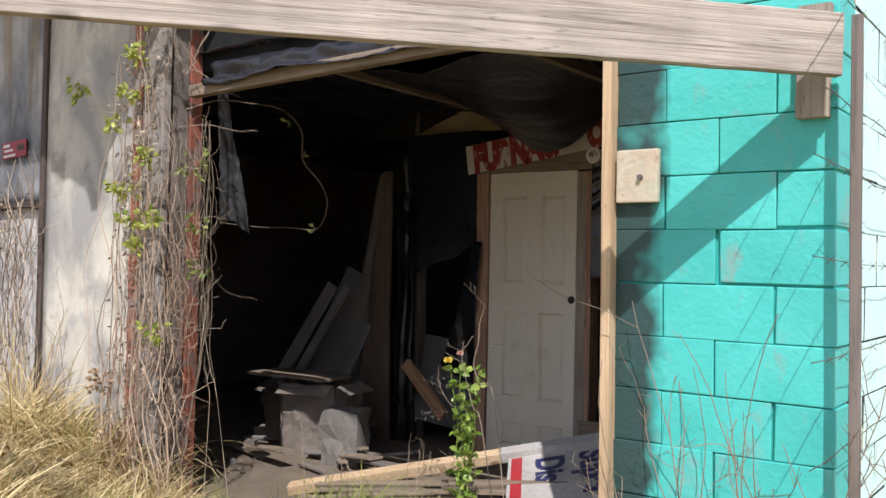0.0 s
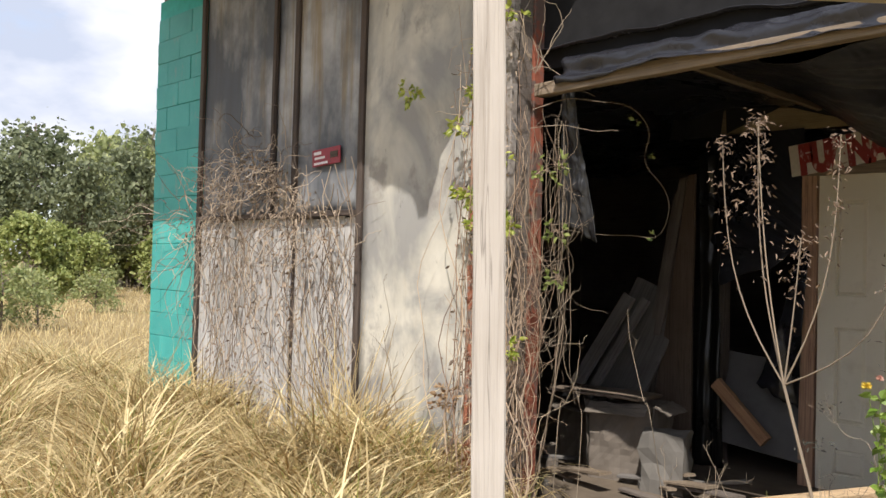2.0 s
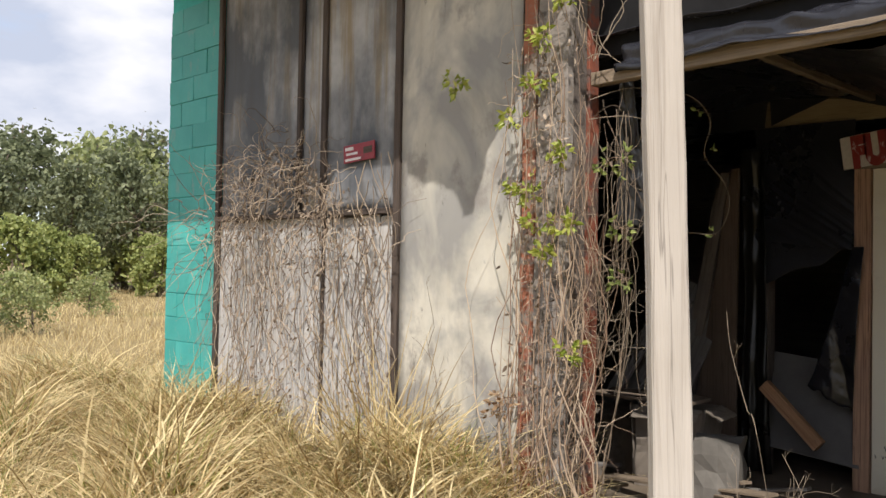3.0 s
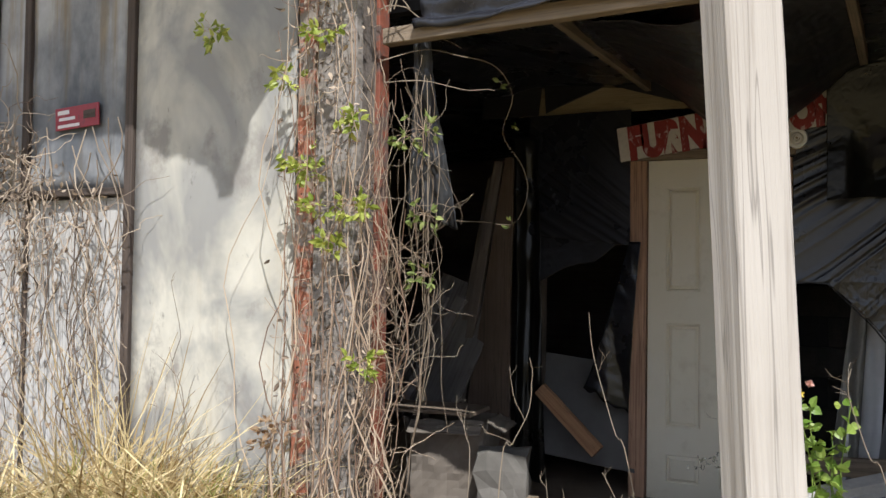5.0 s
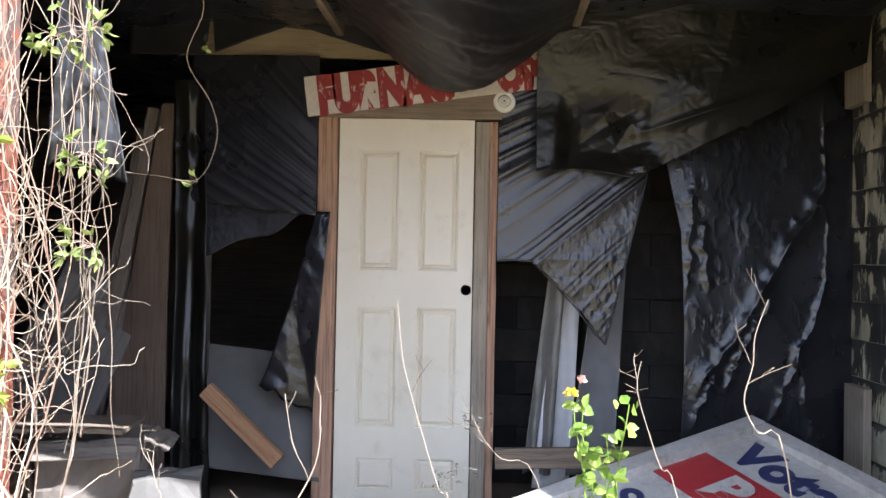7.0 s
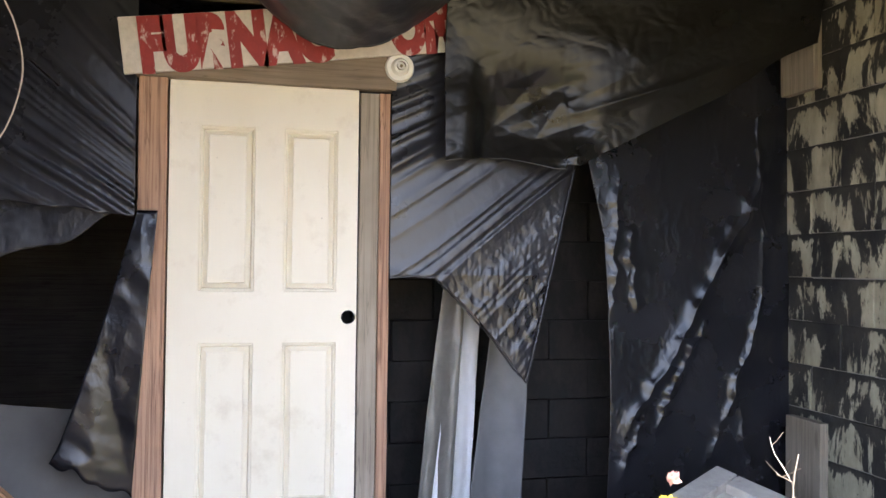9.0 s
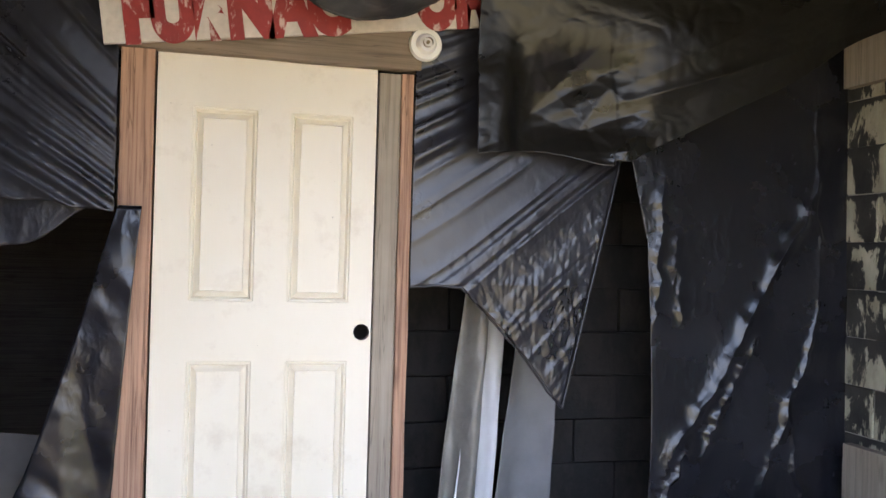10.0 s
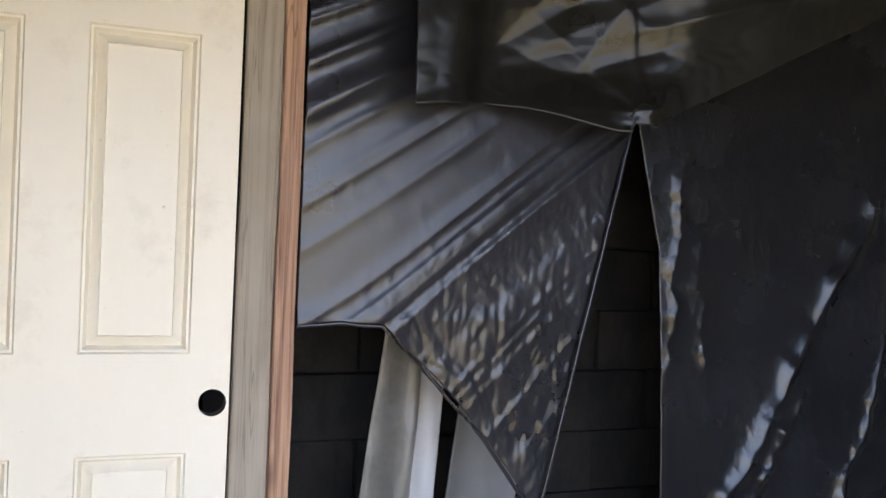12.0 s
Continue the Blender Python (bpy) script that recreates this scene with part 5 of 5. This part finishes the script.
# shrivelled leaves caught in the creeper and on the vines of the post
vs, fs = [], []
for k in range(1700):
    if k % 3:
        x = rnd.gauss(-6.35, 0.5)
        z = rnd.uniform(0.3, 1.8) if rnd.random() < 0.6 else 2.2 - 0.5 * abs(x + 6.4) - abs(rnd.gauss(0, 0.25))
        if not -7.4 < x < -5.3:
            continue
    else:
        x, z = rnd.gauss(-4.2, 0.1), rnd.uniform(0.2, 2.5)
    leaf(vs, fs, (x, 3.36 - rnd.random() * 0.12, z), (rnd.gauss(0, 0.6), rnd.gauss(-0.3, 0.5), rnd.gauss(-0.7, 0.5)), rnd.uniform(0.018, 0.045), rnd, 0.45)
tagged(raw("dead_leaves", vs, fs, leafy("shrivelled_leaf", (0.12, 0.085, 0.06), (0.5, 0.4, 0.3), 0.85, 0.15)), "shrivelled grey-brown leaves caught in the creeper", "leaves", kind="stuff")

# leaf sprays: several leaflets on a short stalk
def leaf_spray(at, n, size, mat, label, spread=0.13, down=0.3):
    n, size = int(n * 2.0), size * 0.75
    vs, fs, sv, sf = [], [], [], []
    at = Vector(at)
    for k in range(n):
        d = Vector((rnd.gauss(0, 1), rnd.gauss(-0.4, 0.6), rnd.gauss(-down, 0.6))).normalized()
        end = at + d * rnd.uniform(0.3, 1) * spread
        tube(sv, sf, [at, at.lerp(end, 0.5) + Vector((0, 0, 0.008)), end], 0.0012, 0.0008, 3)
        for q in range(3):
            leaf(vs, fs, end, d + Vector((rnd.gauss(0, 0.8), rnd.gauss(0, 0.8), rnd.gauss(0, 0.8))), size * rnd.uniform(0.7, 1.2), rnd, 0.55)
    ob = base("leaf_spray", at, label, "leaves", group="leaf sprays")
    world_child(raw("foliage", vs, fs, mat), ob)["kind"] = "stuff"
    world_child(raw("stalk", sv, sf, VINE), ob)
    return ob


for x, y, z, n in ((-4.78, 3.28, 2.38, 8), (-4.19, 3.28, 2.53, 10), (-4.03, 3.28, 2.69, 8), (-4.19, 3.26, 2.31, 7), (-4.39, 3.28, 2.156, 7), (-4.04, 3.26, 1.97, 8), (-4.28, 3.27, 1.78, 9), (-4.05, 3.26, 1.625, 10),
                   (-4.15, 3.27, 1.5, 8), (-3.99, 3.28, 1.035, 7), (-4.31, 3.27, 1.82, 6), (-4.2, 3.26, 1.63, 6)):
    leaf_spray((x, y, z), n, 0.055, GREEN, "spray of fresh yellow-green leaves on the vine", 0.075)
for x, y, z in ((-3.83, 3.42, 1.925), (-3.82, 3.42, 1.6), (-3.8, 3.42, 1.365), (-3.9, 3.4, 1.9), (-3.81, 4.26, 1.6), (-3.75, 4.1, 2.03), (-3.74, 3.95, 2.2)):
    leaf_spray((x, y, z), 5 if y < 3.5 else 1, 0.045, GREEN_DULL, "spray of dull green leaves hanging in the opening", 0.085 if y < 3.5 else 0.03)
for x, z in ((-4.36, 0.77), (-4.4, 0.7)):
    leaf_spray((x, 3.24, z), 5, 0.05, BROWN_LEAF, "spray of withered orange-brown leaves low on the wall", 0.08)


# rose-like bush in the opening
bush = base("flowering_bush", (-2.43, 3.92, 0.05), "small bright green bush with a yellow and a pink flower", "bush")
vs, fs = [], []
for tx, ty, tz in ((-2.52, 3.9, 0.92), (-2.49, 3.95, 0.9), (-2.35, 3.91, 0.92), (-2.41, 3.92, 0.82), (-2.4, 3.9, 0.7), (-2.46, 3.92, 0.78)):
    foot, tip = Vector((-2.43 + rnd.gauss(0, 0.012), 3.92, 0.03)), Vector((tx, ty, tz))
    pts = [foot.lerp(tip, i / 10) + Vector((rnd.gauss(0, 0.006), rnd.gauss(0, 0.006), 0)) + Vector((0, 0, 0.05 * math.sin(math.pi * i / 10))) for i in range(11)]
    sv, sf = [], []
    tube(sv, sf, pts, 0.004, 0.0018, 5)
    world_child(raw("stem", sv, sf, GREEN_ROSE), bush)
    for p in pts[3:]:
        for q in range(4):
            leaf(vs, fs, p + Vector((rnd.gauss(0, 0.012), rnd.gauss(0, 0.012), 0)), (rnd.gauss(0, 1), rnd.gauss(-0.3, 1), rnd.gauss(-0.1, 0.6)), rnd.uniform(0.03, 0.055), rnd, 0.8)
world_child(raw("foliage", vs, fs, GREEN_ROSE), bush)["kind"] = "stuff"


def flower(at, r, mat, name="flower"):
    vs, fs = [], []
    for k in range(26):
        leaf(vs, fs, at, (rnd.gauss(0, 1), rnd.gauss(0, 1), rnd.gauss(0.5, 0.7)), r * rnd.uniform(0.7, 1.1), rnd, 0.7)
    return world_child(raw(name, vs, fs, mat), bush)


flower((-2.525, 3.89, 0.95), 0.026, leafy("yellow_petal", (0.7, 0.5, 0.05), (0.8, 0.65, 0.12), 0.5, 0.3))
flower((-2.49, 3.94, 0.985), 0.02, leafy("pink_petal", (0.7, 0.35, 0.3), (0.8, 0.55, 0.45), 0.5, 0.3))


def twiggy(name, at, height, n, label, mat=None, lean=(0, 0), r=0.0024, forks=3):
    """A leafless weed: stems that fork towards the top."""
    vs, fs = [], []
    for k in range(n):
        main = wander(Vector(at) + Vector((rnd.gauss(0, 0.03), rnd.gauss(0, 0.03), 0)), (lean[0] + rnd.gauss(0, 0.16), lean[1] + rnd.gauss(0, 0.12), 1), height * rnd.uniform(0.75, 1.0), 14, rnd, 0.09)
        tube(vs, fs, main, r, r * 0.45, 5)
        for q in range(forks):
            i = rnd.randint(5, 13)
            br = wander(main[i], (rnd.gauss(0, 0.8), rnd.gauss(0, 0.6), 0.8), height * rnd.uniform(0.1, 0.26), 6, rnd, 0.16)
            tube(vs, fs, br, r * 0.6, r * 0.3, 4)
            for w in range(2):
                tube(vs, fs, wander(br[rnd.randint(3, 6)], (rnd.gauss(0, 0.8), rnd.gauss(0, 0.6), 0.7), 0.05, 3, rnd, 0.2), r * 0.4, r * 0.3, 3)
    return tagged(raw(name, vs, fs, mat or VINE_PALE), label, "weed", group="dead weeds")


def drawn_weed(pts, foot, label, r=0.0028, forks=3, heads=None):
    """A bare weed whose stem runs through pts, from its tip down to its foot, with short forks near the tip."""
    ob = base("dead_weed", foot, label, "weed", group="dead weeds")
    run = smooth_run([foot] + [Vector(p) for p in reversed(pts)], 4)
    vs, fs = [], []
    tube(vs, fs, run, r * 1.2, r * 0.55, 5)
    for q in range(forks):
        i = rnd.randint(len(run) // 2, len(run) - 2)
        side = wander(run[i], (rnd.gauss(0, 0.7), rnd.gauss(0, 0.5), 0.9), rnd.uniform(0.06, 0.16), 6, rnd, 0.14)
        tube(vs, fs, side, r * 0.6, r * 0.35, 4)
        for w in range(2):
            tube(vs, fs, wander(side[rnd.randint(2, 5)], (rnd.gauss(0, 0.8), rnd.gauss(0, 0.5), 0.6), 0.035, 3, rnd, 0.2), r * 0.4, r * 0.3, 3)
    world_child(raw("stem", vs, fs, VINE_PALE), ob)
    if heads:
        hv, hf = [], []
        for p in heads:
            for q in range(16):
                leaf(hv, hf, Vector(p) + Vector((rnd.gauss(0, 0.03), rnd.gauss(0, 0.02), rnd.gauss(0, 0.012))), (rnd.gauss(0, 1), rnd.gauss(0, 0.6), rnd.gauss(-0.3, 0.5)), rnd.uniform(0.015, 0.03), rnd, 0.4)
        world_child(raw("withered_leaves", hv, hf, WITHERED), ob)["kind"] = "stuff"
    return ob


WITHERED = leafy("grey_withered_leaf", (0.05, 0.05, 0.04), (0.14, 0.13, 0.1), 0.8, 0.1)
BARE = "leafless pale weed stem standing before the opening"
drawn_weed([(-2.058, 3.52, 1.257), (-2.09, 3.52, 1.164), (-2.095, 3.52, 1.085), (-2.116, 3.52, 0.992), (-2.079, 3.52, 0.914), (-2.006, 3.52, 0.837)], (-1.9, 3.52, 0.0), BARE, 0.0021, 3)
drawn_weed([(-2.34, 3.76, 1.065), (-2.35, 3.76, 0.984), (-2.316, 3.76, 0.864), (-2.279, 3.76, 0.761), (-2.233, 3.76, 0.682)], (-2.1, 3.76, 0.0), BARE, 0.0021, 3)
drawn_weed([(-3.04, 2.6, 1.071), (-3.05, 2.6, 1.005), (-3.094, 2.6, 0.919), (-3.128, 2.6, 0.834)], (-3.18, 2.61, 0.0), BARE, 0.0016, 3)
drawn_weed([(-2.936, 2.75, 1.267), (-2.924, 2.75, 1.162), (-2.893, 2.75, 1.051), (-2.858, 2.75, 0.942), (-2.817, 2.75, 0.835)], (-2.68, 2.78, 0.0), BARE, 0.0013, 1)
drawn_weed([(-2.825, 4.2, 0.811), (-2.789, 4.2, 0.746), (-2.728, 4.2, 0.678), (-2.608, 4.2, 0.611)], (-2.5, 4.15, 0.05), "bare arching weed stem with a few withered leaves", 0.0018, 3, [(-2.83, 4.2, 0.8), (-2.85, 4.25, 0.62), (-2.93, 4.25, 0.6)])
drawn_weed([(-3.596, 3.3, 0.867), (-3.572, 3.3, 0.787), (-3.557, 3.3, 0.67)], (-3.6, 3.3, 0.0), BARE, 0.0016, 3)
for x, y, h, n, lean in ((-3.45, 3.8, 0.6, 2, (0.1, 0)), (-2.75, 3.95, 0.6, 2, (0.3, 0)), (-2.95, 3.9, 0.7, 2, (-0.35, 0)), (-3.2, 3.85, 0.55, 2, (0.4, 0)), (-2.6, 3.8, 0.6, 2, (-0.5, 0))):
    twiggy("dead_weed", (x, y, 0.0), h, n, "low bare twigs sprawling at the mouth of the porch", lean=lean)
STEM_BROWN = leafy("brown_stem", (0.13, 0.1, 0.07), (0.28, 0.22, 0.16), 0.8, 0.0)
for x, y, h, n in ((-1.15, 3.3, 1.35, 3), (-0.98, 3.28, 1.5, 3), (-0.8, 3.25, 1.25, 3), (-0.62, 3.1, 1.3, 3), (-1.3, 3.32, 0.95, 2), (-0.72, 3.0, 1.1, 3), (-0.5, 3.2, 1.1, 3)):
    twiggy("dead_weed", (x, y, 0.0), h, n, "thin brown weed stem before the turquoise wall", STEM_BROWN, r=0.003)
for x, h in ((-4.72, 1.45), (-5.0, 1.1), (-4.6, 1.0)):
    twiggy("dead_weed", (x, 3.25, 0.0), h, 1, "thin brown weed stem before the pale panel", STEM_BROWN, r=0.0028)

# tall dry weed with withered seed heads
weed = base("tall_dry_weed", (-1.5, 1.07, 0), "tall dry weed with drooping withered seed heads", "weed")
sv, sf, hv, hf = [], [], [], []
fork = Vector((-1.53, 1.07, 1.26))
tube(sv, sf, [Vector((-1.46, 1.05, -0.02)), Vector((-1.5, 1.06, 0.6)), Vector((-1.49, 1.07, 1.12)), fork], 0.0028, 0.002, 5)
for (x, z), lean_y in (((-1.58, 1.60), 0.02), ((-1.46, 1.565), -0.01), ((-1.385, 1.495), 0.0), ((-1.525, 1.445), 0.03), ((-1.62, 1.57), 0.0), ((-1.555, 1.585), -0.03)):
    end = Vector((x, 1.07 + lean_y, z))
    side = 0.5 * (end.x - fork.x)
    pts = [fork.lerp(end, i / 9) + Vector((side * math.sin(math.pi * i / 9) * 0.5, 0, -abs(side) * 0.5 * math.sin(math.pi * i / 9))) for i in range(10)]
    tube(sv, sf, pts, 0.0012, 0.0007, 5)
    for i in range(4, 10):
        n = 2 if i < 6 else 7 * (i - 4)
        for q in range(n):
            leaf(hv, hf, pts[i] + Vector((rnd.gauss(0, 0.009), rnd.gauss(0, 0.009), rnd.gauss(-0.004, 0.009))), (rnd.gauss(0, 0.7), rnd.gauss(0, 0.7), rnd.gauss(-0.6, 0.5)), rnd.uniform(0.005, 0.011), rnd, 0.3)
world_child(raw("stem", sv, sf, STEM_BROWN), weed)
world_child(raw("seed_head", hv, hf, leafy("dry_seed_head", (0.1, 0.065, 0.045), (0.28, 0.2, 0.14), 0.8, 0.15)), weed)["kind"] = "stuff"


# ---- grass ----
def grass(name, label, count, place, length, width, bend, mat, seed, segs=5):
    """Blades bent over by their weight; place(rng, n) gives x, y and a scale for each."""
    rng = np.random.default_rng(seed)
    x, y, sc, z0 = place(rng, count)
    n = len(x)
    L = length * sc * rng.uniform(0.55, 1.15, n)
    head = rng.uniform(0, 2 * np.pi, n)
    # tufts share a lie
    head = 0.8 * head + 2.2 * np.sin(x * 2.1 + 1.3) + 1.7 * np.cos(y * 2.7 + x)
    phi0 = np.abs(rng.normal(0.15, 0.18, n))
    kappa = np.abs(rng.normal(bend, 0.45, n))
    px, py, pz = x.copy(), y.copy(), z0.copy()
    tw = rng.uniform(0, 2 * np.pi, n) * 0.3 + head + np.pi / 2
    pts = []
    for k in range(segs + 1):
        s = k / segs
        w = width * sc * (1 - s) ** 0.6 * 0.5 + 0.0004
        pts.append(np.stack([px - np.cos(tw) * w, py - np.sin(tw) * w, pz], 1))
        pts.append(np.stack([px + np.cos(tw) * w, py + np.sin(tw) * w, pz], 1))
        phi = phi0 + kappa * s
        px = px + np.sin(phi) * np.cos(head) * L / segs
        py = py + np.sin(phi) * np.sin(head) * L / segs
        pz = np.maximum(pz + np.cos(phi) * L / segs, 0.02)
    v = np.stack(pts, 1).reshape(-1, 3)
    stride = 2 * (segs + 1)
    b = (np.arange(n) * stride)[:, None, None]
    k = (np.arange(segs) * 2)[None, :, None]
    f = (b + k + np.array([0, 1, 3, 2])[None, None, :]).reshape(-1, 4)
    me = bpy.data.meshes.new(name)
    me.vertices.add(len(v))
    me.vertices.foreach_set("co", v.ravel())
    me.loops.add(f.size)
    me.loops.foreach_set("vertex_index", f.ravel().astype(np.int32))
    me.polygons.add(len(f))
    me.polygons.foreach_set("loop_start", np.arange(0, f.size, 4, dtype=np.int32))
    me.update(calc_edges=True)
    me.materials.append(mat)
    return tagged(new(name, me), label, "grass", kind="stuff")


STRAW = leafy("straw_blade", (0.24, 0.15, 0.045), (0.95, 0.8, 0.46), 0.7, 0.33)
STRAW_GREEN = leafy("green_blade", (0.1, 0.17, 0.02), (0.4, 0.4, 0.1), 0.6, 0.3)


def near_bank(rng, n):
    x = rng.uniform(-10.5, -3.3, n)
    y = 3.38 - np.abs(rng.normal(0, 1.0, n))
    keep = (y > -0.4) & (x < -3.55 + 0.2 * rng.normal(0, 1, n))
    keep &= ~((x > -8.25) & (y > 3.36))
    x, y = x[keep], y[keep]
    tuft = 0.75 + 0.35 * np.sin(x * 3.1 + np.cos(y * 2.3) * 2) * np.cos(y * 2.7 + 1)
    thin = np.clip((-2.85 - x) / 1.0, 0.5, 1.0)
    return x, y, tuft * thin, np.zeros(len(x))


def field(rng, n):
    r = 6 + 42 * rng.random(n) ** 1.6
    a = radians(45) + rng.random(n) * radians(62)
    x, y = -2 - r * np.sin(a), r * np.cos(a) - 1
    keep = ~((x > -8.4) & (y > 3.2)) & (x < -8)
    x, y = x[keep], y[keep]
    return x, y, 0.7 + 0.25 * np.sin(x * 0.9) * np.cos(y * 1.1) + 0.012 * np.hypot(x, y), np.zeros(len(x))


grass("dry_grass", "deep bank of bent straw-yellow grass along the wall", 30000, near_bank, 0.88, 0.0135, 1.8, STRAW, 1)
grass("long_straw", "long thick straw blades bent over the bank", 2600, near_bank, 1.15, 0.02, 2.3, STRAW, 11, 7)
grass("green_grass", "green blades among the dry grass", 9500, near_bank, 0.62, 0.008, 1.0, STRAW_GREEN, 2)
grass("field_grass", "dry yellow field grass", 42000, field, 0.3, 0.012, 1.5, STRAW, 3, 3)


def straw_stook(rng, n):
    x, y = -5.22 + rng.normal(0, 0.16, n), 3.25 + rng.normal(0, 0.05, n)
    return x, y, np.full(n, 1.0), np.zeros(n)


grass("straw_clump", "tall clump of straw leaning on the wall batten", 230, straw_stook, 1.1, 0.009, 0.9, STRAW, 7)


def apron(rng, n):
    x, y = rng.uniform(-3.9, -2.0, n), 3.7 - np.abs(rng.normal(0, 0.45, n))
    return x, y, 0.5 + 0.3 * np.sin(x * 4), np.zeros(n)


def weedy_right(rng, n):
    x, y = rng.uniform(-1.9, 0.4, n), 3.3 - np.abs(rng.normal(0, 0.5, n))
    return x, y, 0.7 + 0.3 * np.sin(x * 5), np.zeros(n)


grass("green_grass", "short green and dry grass at the mouth of the porch", 3600, apron, 0.6, 0.007, 1.2, STRAW_GREEN, 4)
grass("dry_grass", "dry grass at the foot of the block wall", 3500, weedy_right, 0.55, 0.006, 1.3, STRAW, 5)

# ---- shrubs and the wood beyond the field ----
BARK_TREE = plain("tree_bark", (0.16, 0.13, 0.1), 0.3, 0.9)
LEAF_A = leafy("woodland_leaf", (0.2, 0.25, 0.09), (0.44, 0.46, 0.21), 0.55, 0.4)
LEAF_B = leafy("pine_green_leaf", (0.12, 0.145, 0.08), (0.27, 0.3, 0.16), 0.55, 0.35)
LEAF_C = leafy("spring_leaf", (0.2, 0.25, 0.07), (0.42, 0.45, 0.16), 0.55, 0.35)


def tree(kind, label, height, crown_base, spread, n_clumps, per, size, mat, seed):
    r = random.Random(seed)
    ob = base(kind, (0, 0, 0), label, "tree" if kind == "tree" else "shrub", group="trees at the field's edge" if kind == "tree" else "shrubs in the field")
    sv, sf, lv, lf = [], [], [], []
    trunk = wander((0, 0, -0.1), (r.gauss(0, 0.04), r.gauss(0, 0.04), 1), height * 0.92, 10, r, 0.05)
    tube(sv, sf, trunk, height * 0.017 + 0.02, height * 0.003 + 0.006, 7)
    for k in range(n_clumps):
        t = r.uniform(crown_base, 1.0)
        at = trunk[min(10, int(t * 10))]
        reach = spread * (1.05 - 0.75 * ((t - crown_base) / (1.001 - crown_base)) ** 1.5) * r.uniform(0.35, 1.0)
        a = r.uniform(0, 2 * math.pi)
        limb = wander(at, (math.cos(a), math.sin(a), r.uniform(0.1, 0.7)), reach, 5, r, 0.18)
        tube(sv, sf, limb, height * 0.004 + 0.006, 0.006, 4)
        rad = r.uniform(0.1, 0.19) * height * (0.7 if kind == "tree" else 1.1)
        for q in range(per):
            d = Vector((r.gauss(0, 1), r.gauss(0, 1), r.gauss(0, 0.7))) * rad * 0.55
            leaf(lv, lf, limb[-1] + d, (r.gauss(0, 1), r.gauss(0, 1), r.gauss(0, 1)), size * r.uniform(0.6, 1.3), r, 0.7)
    raw("trunk", sv, sf, BARK_TREE, ob)
    raw("crown", lv, lf, mat, ob)
    return ob


protos = [tree("tree", "tall leafy tree at the edge of the field", 7.2, 0.2, 2.6, 60, 60, 0.3, LEAF_A, 1),
          tree("tree", "dark pine-like tree at the edge of the field", 7.6, 0.45, 1.7, 46, 60, 0.24, LEAF_B, 2),
          tree("tree", "young pale green tree at the edge of the field", 4.2, 0.1, 1.9, 50, 60, 0.22, LEAF_C, 3),
          tree("shrub", "low bushy shrub standing in the dry field", 2.4, 0.1, 1.5, 30, 50, 0.13, LEAF_A, 4)]
spots = []
r2 = random.Random(21)
for k in range(95):
    spots.append((r2.choice([0, 1, 1, 1, 2]), radians(r2.uniform(38, 96)), r2.uniform(42, 62), r2.uniform(0.7, 1.4)))
for k in range(16):
    spots.append((2, radians(r2.uniform(45, 95)), r2.uniform(32, 40), r2.uniform(0.6, 0.95)))
for a, d, s in ((72.5, 19, 0.6), (70.5, 20, 0.5), (75, 18.5, 0.62), (78, 19, 0.6), (67.5, 26, 0.6), (82, 20, 0.7)):
    spots.append((3, radians(a), d, s))
used = set()
for kind, a, d, s in spots:
    x, y = -1.2 - d * math.sin(a), d * math.cos(a)
    m = Matrix.Translation((x, y, ground_height(x, y) - 0.05)) @ Matrix.Rotation(r2.uniform(0, 6.28), 4, "Z")
    if kind in used:
        ob = copy_thing(protos[kind], m)
    else:
        ob = protos[kind]
        ob.matrix_world = m
        used.add(kind)
    ob.scale = (s, s, s * r2.uniform(0.9, 1.15))
